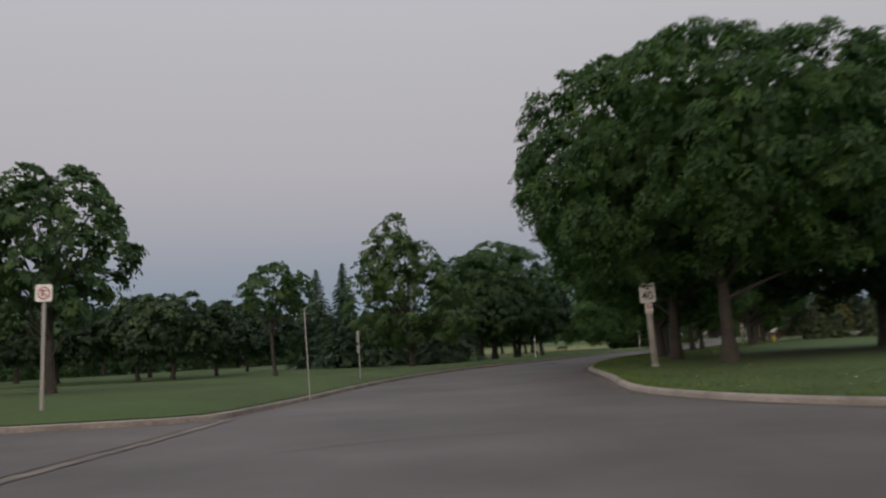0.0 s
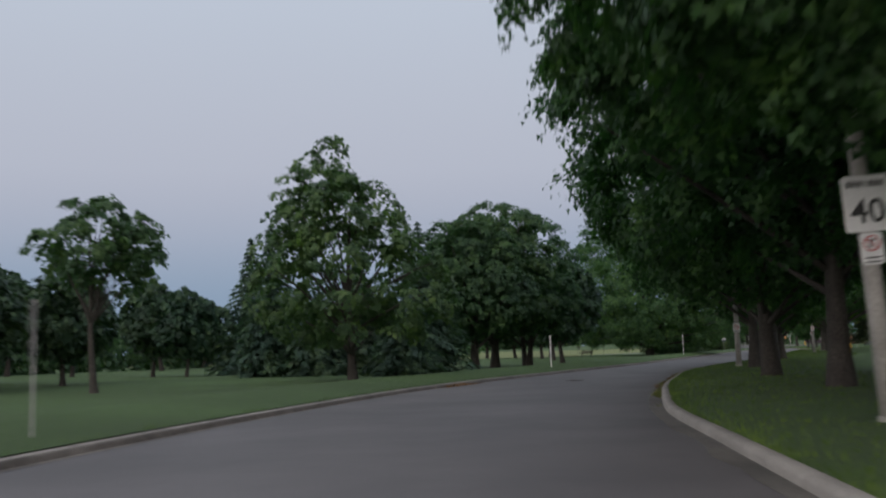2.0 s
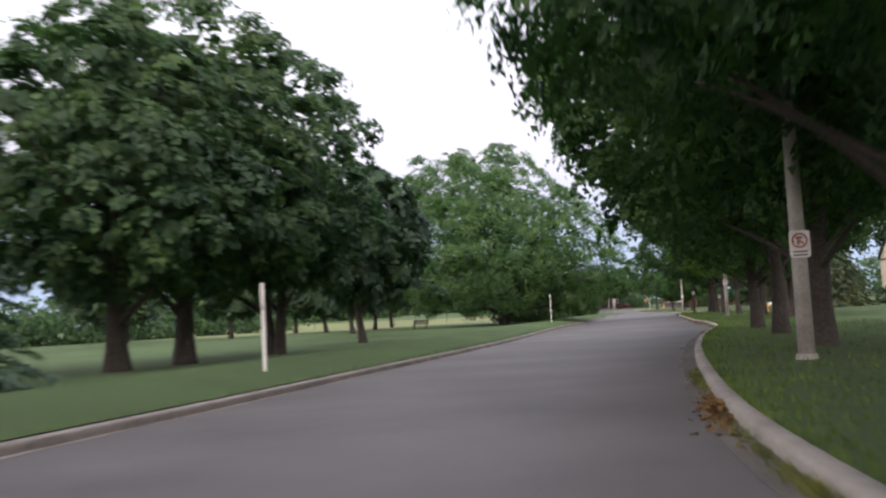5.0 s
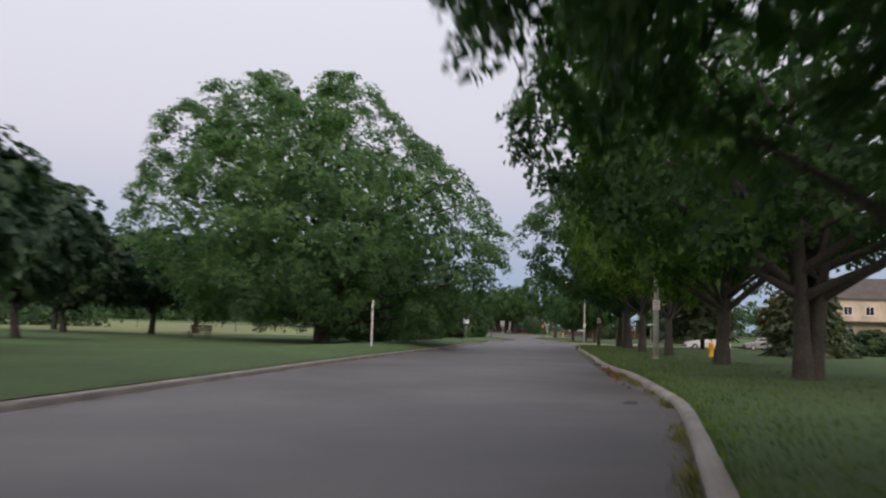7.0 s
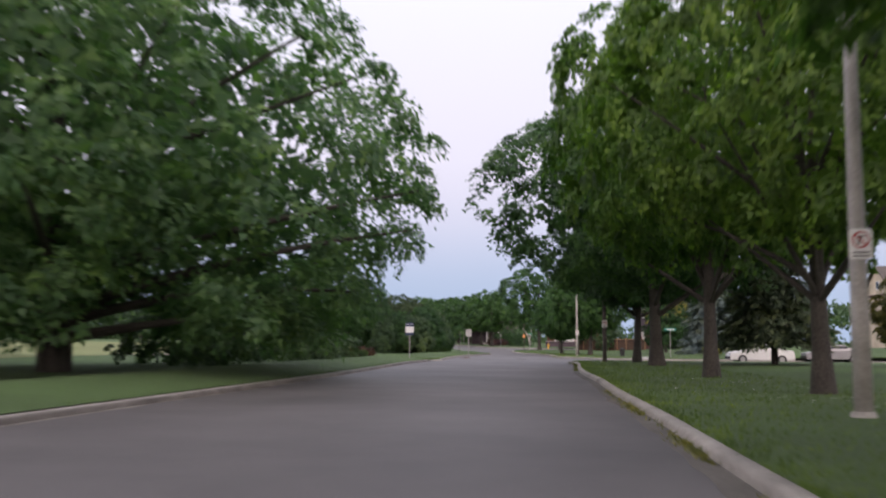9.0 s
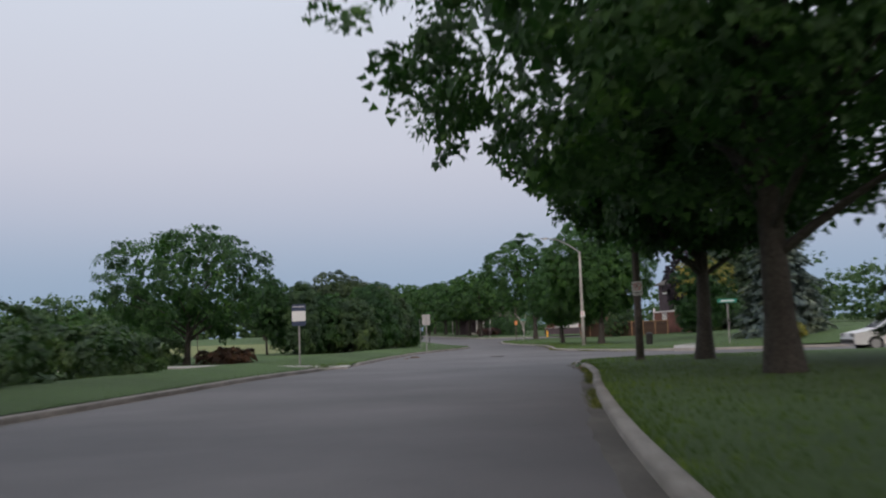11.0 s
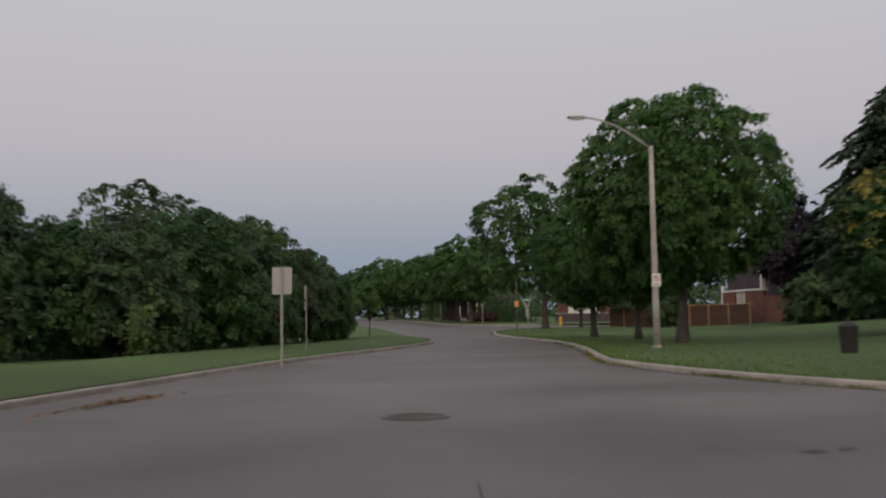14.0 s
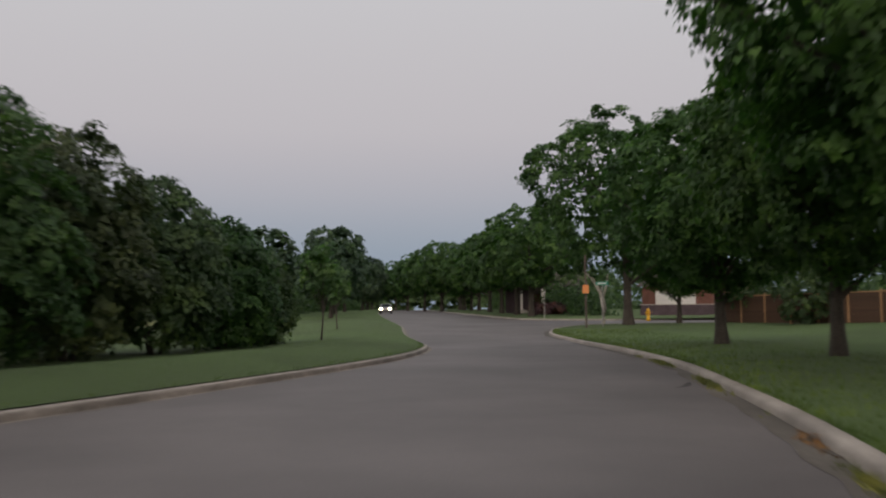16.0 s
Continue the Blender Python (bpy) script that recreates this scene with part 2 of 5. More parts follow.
def rod(bm, a, b, r0, r1=None, n=12):
    a, b = Vector(a), Vector(b)
    r1 = r0 if r1 is None else r1
    m = Matrix.Translation((a + b) / 2) @ (b - a).to_track_quat("Z", "Y").to_matrix().to_4x4()
    bmesh.ops.create_cone(bm, cap_ends=True, segments=n, radius1=r0, radius2=r1, depth=(b - a).length, matrix=m)
    return bm


def sweep(bm, points, radii, n=10):
    """A round bent tube along points."""
    rings = []
    for i, p in enumerate(points):
        a, b = Vector(points[max(0, i - 1)]), Vector(points[min(len(points) - 1, i + 1)])
        q = (b - a).to_track_quat("Z", "Y")
        rings.append([bm.verts.new(Vector(p) + q @ Vector((radii[i] * math.cos(2 * math.pi * k / n), radii[i] * math.sin(2 * math.pi * k / n), 0))) for k in range(n)])
    for r, s in zip(rings, rings[1:]):
        for k in range(n):
            bm.faces.new((r[k], r[(k + 1) % n], s[(k + 1) % n], s[k]))
    bm.faces.new(rings[0][::-1])
    bm.faces.new(rings[-1])
    return bm


def tubes(paths, n=7):
    """Vertex and face arrays of round tapering tubes. paths: lists of (point, radius)."""
    V, F, base = [], [], 0
    ang = np.arange(n) * 2 * np.pi / n
    for path in paths:
        P = np.array([p for p, _ in path], dtype=float)
        rad = np.array([r for _, r in path])
        D = np.gradient(P, axis=0)
        D /= np.linalg.norm(D, axis=1)[:, None] + 1e-9
        ref = np.where(np.abs(D[:, 2:3]) > 0.9, [[1.0, 0, 0]], [[0, 0, 1.0]])
        U = np.cross(D, ref)
        U /= np.linalg.norm(U, axis=1)[:, None]
        W = np.cross(D, U)
        ring = P[:, None] + rad[:, None, None] * (U[:, None] * np.cos(ang)[None, :, None] + W[:, None] * np.sin(ang)[None, :, None])
        V.append(ring.reshape(-1, 3))
        for i in range(len(P) - 1):
            for k in range(n):
                a, b = base + i * n + k, base + i * n + (k + 1) % n
                F.append((a, b, b + n, a + n))
        base += len(P) * n
    return np.concatenate(V), np.array(F)


def unit(v):
    return v / (np.linalg.norm(v, axis=-1, keepdims=True) + 1e-9)


def leaves(pos, normal, size, rng, stretch=1.0, droop=0.3, tilt=0.3):
    """One pointed leaf at each place, its tip bent down."""
    n = len(pos)
    nrm = unit(normal + rng.normal(0, tilt, (n, 3)))
    ax = rng.normal(0, 1, (n, 3))
    ax[:, 2] -= droop
    ax = unit(ax - nrm * np.sum(ax * nrm, 1, keepdims=True))
    side = np.cross(nrm, ax)
    s = size * rng.uniform(0.7, 1.3, (n, 1))
    tip = pos + ax * s * 0.6 * stretch - nrm * s * 0.15
    l = pos + side * s * 0.5 - ax * s * 0.4 * stretch
    r = pos - side * s * 0.5 - ax * s * 0.4 * stretch
    return np.stack([l, r, tip], 1).reshape(-1, 3), np.arange(3 * n).reshape(-1, 3)


def kites(pos, normal, axis, size, rng, wide=0.95, fold=0.1):
    """One folded four-cornered leaf at each place, pointing along axis."""
    n = len(pos)
    nrm = unit(normal)
    ax = unit(axis - nrm * np.sum(axis * nrm, 1, keepdims=True))
    side = np.cross(nrm, ax)
    s = size * rng.uniform(0.65, 1.3, (n, 1))
    foot, tip = pos - ax * s * 0.42, pos + ax * s * 0.62 - nrm * s * 0.14
    l, r = [pos - ax * s * 0.08 + side * k * s * 0.5 * wide + nrm * s * fold for k in (1, -1)]
    return np.stack([foot, r, tip, l], 1).reshape(-1, 3), np.arange(4 * n).reshape(-1, 4)


def blades(pos, normal, axis, size, rng, wide=0.95):
    """One broad pointed leaf at each place, its tip bent down along axis."""
    n = len(pos)
    nrm = unit(normal)
    ax = unit(axis - nrm * np.sum(axis * nrm, 1, keepdims=True))
    side = np.cross(nrm, ax)
    s = size * rng.uniform(0.6, 1.3, (n, 1))
    l, r = [pos - ax * s * rng.uniform(0.2, 0.45, (n, 1)) + side * k * s * 0.55 * wide for k in (1, -1)]
    return np.stack([l, r, pos + ax * s * 0.65 - nrm * s * 0.18], 1).reshape(-1, 3), np.arange(3 * n).reshape(-1, 3)


def sprays(rng, centres, outward, per, cr, size, lift=0.8, curve=0.45, thick=0.1, droop=0.3, wild=0.5, wide=0.95):
    """Leafy sprays: domed fans of leaves that overlap like shingles, each one facing out and up."""
    n = len(centres)
    face = unit(outward * 0.75 + np.array([0, 0, lift]) + rng.normal(0, 0.2, (n, 3)))
    a = unit(np.cross(face, rng.normal(0, 1, (n, 3))))
    b = np.cross(face, a)
    r = np.sqrt(rng.random((n, per, 1)))
    th = rng.uniform(0, 2 * math.pi, (n, per, 1))
    rad = a[:, None] * np.cos(th) + b[:, None] * np.sin(th) * rng.uniform(0.55, 1.0, (n, 1, 1))
    sc = cr * rng.uniform(0.6, 1.35, (n, 1, 1))
    ragged = 1 + 0.25 * np.sin(th * 3 + rng.uniform(0, 6.3, (n, 1, 1))) + 0.15 * np.sin(th * 7 + rng.uniform(0, 6.3, (n, 1, 1)))
    pos = centres[:, None] + sc * (rad * r * ragged - face[:, None] * (curve * r * r + thick * rng.normal(0, 1, (n, per, 1))))
    nrm = face[:, None] + rad * 0.45 * r + rng.normal(0, wild, (n, per, 3)) * 0.6
    axis = rad + np.array([0, 0, -droop]) + rng.normal(0, 0.35, (n, per, 3))
    return blades(pos.reshape(-1, 3), nrm.reshape(-1, 3), axis.reshape(-1, 3), size, rng, wide)


def lobed_crown(rng, n, H, R, z0, low, lobes=14, core=0.80, lobe=0.40, tall=1.0, under=0.8, taper=1.0, skew=(0.0, 0.0)):
    """Places and outward directions of n sprays over a crown of rounded lobes round a core."""
    zc = z0 + (H - z0) * low
    up, dn = H - zc, zc - z0
    balls = [(np.array([0.0, 0, 0]), np.array([R * core, R * core, up * core, dn * core]))]
    i = np.arange(lobes) + 0.5
    el, az = 1 - (1.75 if z0 > 0.3 else 1.95) * i / lobes, i * 2.399963 + rng.uniform(0, 6.3)
    for e, q in zip(np.clip(el + rng.normal(0, 0.09, lobes), -0.75 if z0 > 0.3 else -0.97, 0.97), az + rng.normal(0, 0.22, lobes)):
        d = np.array([math.cos(q) * math.sqrt(1 - e * e), math.sin(q) * math.sqrt(1 - e * e), e])
        r = R * lobe * rng.uniform(0.75, 1.2)
        rz = min(r * tall, (up + dn) * 0.45)
        reach = rng.uniform(0.95, 1.07)
        c = d * (np.array([R, R, up if e > 0 else dn]) * reach - np.array([r, r, rz]))
        balls.append((c, np.array([r, r, rz, rz])))
    P, D = [], []
    area = np.array([q[1][0] * q[1][2] for q in balls])
    for k, (c, r) in enumerate(balls):
        m = int(3.2 * n * area[k] / area.sum()) + 3
        d = unit(rng.normal(0, 1, (m, 3)))
        rr = np.stack([np.full(m, r[0]), np.full(m, r[1]), np.where(d[:, 2] > 0, r[2], r[3])], 1)
        p = c + d * rr * rng.uniform(0.9, 1.03, (m, 1))
        keep = np.ones(m, bool)
        for j, (c2, r2) in enumerate(balls):
            if j != k:
                e = p - c2
                q = e / np.stack([np.full(m, r2[0]), np.full(m, r2[1]), np.where(e[:, 2] > 0, r2[2], r2[3])], 1)
                keep &= np.linalg.norm(q, axis=1) > (0.97 if k == 0 else 0.88)
        P.append(p[keep])
        D.append(unit(d / rr)[keep])
    P, D = np.concatenate(P), np.concatenate(D)
    pick = rng.permutation(len(P))[:n]
    P, D = P[pick], D[pick]
    k = np.clip(P[:, 2] / up, 0, 1)
    if taper != 1.0:
        P[:, :2] *= (1 + (taper - 1) * k)[:, None]
    P[:, :2] += np.array(skew) * np.clip(P[:, 2:] / up, -0.2, 1)
    f = np.clip(-P[:, 2] / dn, 0, 1.2)
    P[:, :2] *= (1 - (1 - under) * f)[:, None]
    P[:, 2] = np.maximum(P[:, 2], -dn * 0.97 + rng.uniform(0, 0.35, len(P))) + zc
    return P, D


def core_leaves(rng, count, H, R, z0, low, size, taper=1.0, skew=(0.0, 0.0), under=0.8):
    """Loose inner leaves that close the crown's heart."""
    zc = z0 + (H - z0) * low
    d = unit(rng.normal(0, 1, (count, 3))) * rng.uniform(0.3, 0.7, (count, 1))
    P = d * np.stack([np.full(count, R), np.full(count, R), np.where(d[:, 2] > 0, H - zc, zc - z0)], 1)
    k = np.clip(P[:, 2:] / (H - zc), -0.2, 1)
    P[:, :2] *= 1 + (taper - 1) * np.clip(k, 0, 1) - (1 - under) * np.clip(-P[:, 2:] / (zc - z0), 0, 1)
    P[:, :2] += np.array(skew) * k
    P[:, 2] += zc
    return blades(P, d + rng.normal(0, 0.4, (count, 3)), rng.normal(0, 1, (count, 3)), size, rng, 1.3)


def foliage(rng, centres, outward, per, cr, flat, size, up=0.3, droop=0.5, stretch=1.0, tilt=0.3):
    n = len(centres)
    k = rng.normal(0, 1, (n, per, 3))
    k = unit(k) * rng.uniform(0.35, 1.0, (n, per, 1)) ** 0.7
    k[:, :, 2] = np.where(k[:, :, 2] < -0.3, -0.3 - 0.5 * (k[:, :, 2] + 0.3), k[:, :, 2]) * flat
    scale = cr * rng.uniform(0.65, 1.3, (n, 1, 1))
    pos = centres[:, None] + k * scale
    nrm = unit(k) * 0.9 + outward[:, None] * 0.3 + np.array([0, 0, up])
    return leaves(pos.reshape(-1, 3), nrm.reshape(-1, 3), size, rng, stretch, droop, tilt)


def wood(rng, H, R, z0, trunk_r, centres, limbs, lean=0.0, fork=1):
    """Trunk and limbs that reach to clumps of the crown."""
    top = z0 + (H - z0) * 0.6
    paths = []
    stems = [np.array([0.0, 0.0])] if fork == 1 else [np.array([math.cos(i * 2.4), math.sin(i * 2.4)]) * 0.12 for i in range(fork)]
    for st in stems:
        wob = rng.normal(0, 0.10, 2) + st * 3
        path = []
        for f in np.linspace(0, 1, 9):
            z = -0.15 + f * (top + 0.15)
            flare = 1 + 0.4 * math.exp(-max(z, 0) / 0.25) if z < 1.2 else 1.0
            r = trunk_r * (1 - 0.8 * f) * flare / math.sqrt(fork)
            path.append(((st[0] + lean * f * f * H * 0.3 + wob[0] * math.sin(f * 3), st[1] + wob[1] * f * 2, z), max(r, 0.03)))
        paths.append(path)
    arms = []
    pick = rng.permutation(len(centres))[:limbs]
    for i in pick:
        c = centres[i]
        st = paths[i % len(stems)]
        zs = min(max(z0 * 0.75, c[2] * rng.uniform(0.35, 0.6)), top * 0.95)
        f = (zs + 0.15) / (top + 0.15)
        k = min(int(f * 8), 7)
        s = np.array(st[k][0]) * (1 - (f * 8 - k)) + np.array(st[k + 1][0]) * (f * 8 - k)
        mid = s * 0.5 + c * 0.5
        mid[2] += 0.12 * np.linalg.norm(c - s) * rng.uniform(0.0, 1.0)
        r0 = trunk_r * 0.42 * (1 - 0.55 * f)
        pts = [(1 - q) ** 2 * s + 2 * q * (1 - q) * mid + q * q * c for q in np.linspace(0, 1, 6)]
        arms.append([(p, max(r0 * (1 - 0.85 * q), 0.012)) for p, q in zip(pts, np.linspace(0, 1, 6))])
    return paths, arms


def broadleaf(name, m, label, seed, H, R, z0, trunk_r, material, n=260, per=60, size=0.2, cr=None, low=0.45, lobes=14, core=0.8, lobe=0.4, tall=1.0,
              under=0.8, limbs=12, fork=1, group="", droop=0.3, taper=1.0, category="tree", lean=0.0, fill=500, skew=(0.0, 0.0), lift=0.8, wide=0.95, heart=0.38):
    rng = np.random.default_rng(seed)
    cr = cr or 0.11 * R + 0.2
    c, d = lobed_crown(rng, int(n * 1.7), H - 0.1 * cr, R - 0.2 * cr, z0, low, lobes, core, lobe, tall, under, taper, skew)
    V, F = sprays(rng, c, d, int(per * 1.15), cr * 0.7, size * 0.9, lift=lift, droop=droop, wide=wide)
    if fill:
        V2, F2 = core_leaves(rng, int(fill * 1.5), H, R, z0, low, heart, taper, skew, under)
        V, F = np.concatenate([V, V2]), np.concatenate([F, F2 + len(V)])
    t = thing(name, m, label, category, group)
    if trunk_r > 0:
        stems, arms = wood(rng, H, R, z0, trunk_r, c, limbs, lean, fork)
        for stem in stems:
            mesh_part("trunk", from_arrays("trunk", *tubes([stem], 10), M_BARK, True), t)
        for arm in arms:
            mesh_part("limb", from_arrays("limb", *tubes([arm], 6), M_BARK, True), t)
    mesh_part("crown", from_arrays("crown", V, F, material), t)
    return t


def conifer(name, m, label, seed, H, R, material, levels=30, size=0.24, trunk_r=0.16, z0=0.2, group="", dense=8, power=0.9, rise=0.25):
    """A pointed crown of whorled boughs, each one a flat drooping fan of needle tufts."""
    rng = np.random.default_rng(seed)
    P, N, A, paths = [], [], [], [[((0, 0, -0.1), trunk_r), ((0, 0, H * 0.5), trunk_r * 0.55), ((0, 0, H), 0.02)]]
    for i in range(levels):
        f = i / (levels - 1)
        z = z0 + (H - z0) * f ** 0.92
        r = R * (1 - f) ** power + 0.05
        k = max(4, int(13 * (1 - f) + 4))
        turn = rng.uniform(0, 2 * math.pi)
        for j in range(k):
            a = turn + (j + rng.uniform(-0.35, 0.35)) * 2 * math.pi / k
            L = r * rng.uniform(0.62, 1.15)
            q = np.linspace(0.12, 1, max(4, int(L / 0.16)))
            out, side = np.array([math.cos(a), math.sin(a), 0]), np.array([-math.sin(a), math.cos(a), 0])
            line = out * (L * q)[:, None] + np.array([0, 0, 1.0]) * (z + rise * L * q - (rise + 0.17) * L * q * q)[:, None]
            if i % 3 == 0 and j % 3 == 0:
                paths.append([(line[0], 0.03), (line[len(q) // 2], 0.018), (line[-1], 0.006)])
            w = (0.06 + 0.30 * L * np.sqrt(np.clip(1.04 - q, 0, 1)) * np.minimum(1, q * 3))[:, None]
            for _ in range(dense):
                v = rng.normal(0, 0.55, (len(q), 1))
                p = line + side * v * w + np.array([0, 0, -1.0]) * (np.abs(v) * w * 0.35 + rng.uniform(0, 0.06, (len(q), 1)) * (0.5 + L * 0.3))
                P.append(p)
                N.append(np.tile(0.35 * out + np.array([0, 0, 0.8]), (len(q), 1)))
                A.append(out + side * v * 0.8 + np.array([0, 0, -0.35]) + rng.normal(0, 0.3, (len(q), 3)))
    P, N, A = np.concatenate(P), np.concatenate(N), np.concatenate(A)
    V, F = kites(P, N + rng.normal(0, 0.3, N.shape), A, size * 1.7, rng, 0.42, 0.05)
    t = thing(name, m, label, "conifer", group)
    mesh_part("trunk", from_arrays("trunk", *tubes(paths[:1]), M_BARK, True), t)
    if paths[1:]:
        tagged(mesh_part("boughs", from_arrays("boughs", *tubes(paths[1:], 5), M_BARK, True), t), kind="stuff")
    mesh_part("crown", from_arrays("crown", V, F, material), t)
    return t


def at(x, y, rz=0.0, s=1.0, sz=None):
    return pose(x, y, gz(x, y) + bank(x, y) + 0.12, 0, 0, rz) @ Matrix.Diagonal((s, s, sz or s, 1))


# ---- the ground ----
def gz(x, y):
    """Height of the road: level, then rising gently at the far end."""
    d = max(0.0, y - 238.0)
    return 4.0 * (1 - math.exp(-0.018 * d / 4.0)) if d else 0.0


def dip(x, y):
    """The kerb drops where the park path meets the road."""
    d = abs(math.hypot(x - 51.0, y - 182.4))
    return min(1.0, max(0.0, (d - 2.2) / 0.9))


def bank(x, y):
    """The gardens past the side street lie higher than the road."""
    v = (x - 73.0) * 0.9205 - (y - 213.0) * 0.3907
    w = y - (186.0 + (70 - x) * 0.43)
    return min(1.0, max(0.0, (v - 8.0) / 14.0)) * min(1.0, max(0.0, w / 9.0)) if x > 68 else 0.0


LEFT = [(-260, 28), (-60, 28), (-20, 28.2), (-8.7, 28.5), (-5.7, 28.6), (-5.0, 29.0), (-4.7, 30.0), (-3.95, 34.5), (-3.5, 38), (-2.75, 44), (-1.75, 49.7),
        (-0.6, 55), (0.9, 61), (2.7, 66.8), (5.2, 73.2), (8.0, 79.4), (11, 86.3), (14, 93), (18, 102.3), (22, 112.5), (26, 122.7),
        (31, 134.8), (35, 144.3), (39, 154), (44, 167), (46.5, 173.5), (49.3, 179.3), (52, 185), (55, 193), (58.3, 201.2), (60.45, 206.3),
        (63.2, 211.9), (66, 217), (69, 222.8), (71, 227.5), (72.5, 233), (73.1, 238), (73.7, 245), (75.5, 258), (77.2, 275), (80.3, 305), (84, 335), (92, 390), (107, 490), (154, 800)]
RIGHT_1 = [(190, -60), (60, -2), (16, 17.3), (10, 20.3), (7.5, 22), (6.1, 24.2), (5.1, 26.2), (4.45, 29), (4.25, 31.5), (4.6, 35), (5.3, 39.5), (6.0, 45), (6.7, 50.4), (7.7, 55), (9.2, 61),
           (10.9, 66.6), (13, 73.2), (15.5, 79.3), (19.0, 87), (23.1, 95.2), (27.1, 102.5), (28.95, 106), (31.7, 112.3), (33.4, 116.4), (35.4, 121.9), (37.5, 127), (39.9, 132.6), (42.95, 140), (45.5, 145.9), (49.1, 154.7), (52.8, 163), (55, 167.6),
           (57.0, 172.3), (58.0, 175.2), (59.6, 177.3), (62, 178.2), (66, 177.4), (80, 172), (110, 160), (230, 110)]
RIGHT_2 = [(235, 118), (115, 169), (90, 179.6), (76, 185.4), (71.6, 187.7), (69.4, 190.3), (68.55, 193.6), (68.45, 197.6), (69.0, 202.1), (69.8, 204.5), (71.3, 208.2), (72.45, 211), (73.7, 214.4), (75.95, 221), (78.0, 229.4), (79.9, 239.2), (80.7, 244.0),
           (82.3, 249), (84.6, 254), (88, 258.4), (93, 260.4), (105, 258), (135, 247), (230, 208)]
RIGHT_3 = [(240, 217), (135, 259), (108, 269.5), (96, 273), (91.5, 275.5), (89.6, 279), (89.6, 285), (91.6, 305), (95, 335), (103, 390), (118, 490), (165, 800)]


def smooth_line(pts, step=1.0):
    """Resampled, with rounded bends."""
    P = np.array(pts, dtype=float)
    s = np.concatenate([[0], np.cumsum(np.hypot(*np.diff(P, axis=0).T))])
    out = []
    for i in range(len(P) - 1):
        p0, p1, p2, p3 = P[max(i - 1, 0)], P[i], P[i + 1], P[min(i + 2, len(P) - 1)]
        L = s[i + 1] - s[i]
        m1 = (p2 - p0) / max(s[min(i + 1, len(P) - 1)] - s[max(i - 1, 0)], 1e-6) * L
        m2 = (p3 - p1) / max(s[min(i + 2, len(P) - 1)] - s[i], 1e-6) * L
        k = max(1, int(L / step)) if L < 60 else max(1, int(L / 6))
        for q in np.linspace(0, 1, k, endpoint=False):
            out.append((2 * q**3 - 3 * q**2 + 1) * p1 + (q**3 - 2 * q**2 + q) * m1 + (-2 * q**3 + 3 * q**2) * p2 + (q**3 - q**2) * m2)
    out.append(P[-1])
    return np.array(out)


ACROSS = np.array([0.9205, -0.3907])
RISES = [0.0, 0.25, 0.6, 1.2, 2.2, 3.5, 5, 7, 9.5, 12.5, 16, 21, 28, 38, 52, 75, 110, 160, 240, 400, 800, 1600]


def lawn(name, line, side, label):
    P = smooth_line(line, 1.2)
    V, F = [], []
    k = len(RISES)
    for p in P:
        for d in RISES:
            q = p + ACROSS * side * d
            far = min(d / 10.0, 1.0)
            h = (0.10 + 0.10 * noise.noise(Vector((q[0] * 0.05, q[1] * 0.05, 3.0))) + 0.03 * noise.noise(Vector((q[0] * 0.3, q[1] * 0.3, 7.0)))) * far
            if side < 0:
                h += 0.24 * math.exp(-((d - 2.6) / 1.9) ** 2) * dip(*p)
            V.append((q[0], q[1], gz(*q) + 0.105 * (0.3 + 0.7 * dip(*p) if d < 1.5 else 1.0) + h + bank(*q)))
    for i in range(len(P) - 1):
        for j in range(k - 1):
            a = i * k + j
            F.append((a, a + k, a + k + 1, a + 1) if side < 0 else (a, a + 1, a + k + 1, a + k))
    me = from_arrays(name, V, F, M_GRASS, True)
    if side < 0:
        me.materials.append(M_FIELD)
        pale = [1 if 160 < P[i][1] < 268 and RISES[j] >= (16 if P[i][1] > 203 else 21) else 0 for i in range(len(P) - 1) for j in range(k - 1)]
        me.polygons.foreach_set("material_index", np.array(pale, dtype=np.int32))
    return tagged(new(name, me), label, "lawn", kind="structure")


lawn("ground_park", LEFT, -1, "mown green park lawn with a paler meadow beyond")
lawn("ground_verge", RIGHT_1, 1, "shaded green grass verge under the maples")
lawn("ground_corner", RIGHT_2, 1, "mown grass corner lawn by the side street")
lawn("ground_far", RIGHT_3, 1, "mown grass verge along the far road")

# the wide sheet below everything, out to the horizon
V, F = [], []
xs = [-4000, -2500, -1200, -600, -300, -150, 0, 150, 300, 600, 1200, 2500, 4000]
for yy in [-3000, -1500, -600, -200, 0, 100, 200, 300, 420, 600, 900, 1500, 3000, 5000]:
    for xx in xs:
        V.append((xx, yy, gz(xx, yy) - 0.6))
w = len(xs)
for i in range(13):
    for j in range(w - 1):
        F.append((i * w + j, i * w + j + 1, i * w + w + j + 1, i * w + w + j))
tagged(new("ground", from_arrays("ground", V, F, M_GRASS, True)), "grassy ground out to the horizon", "ground", kind="structure")

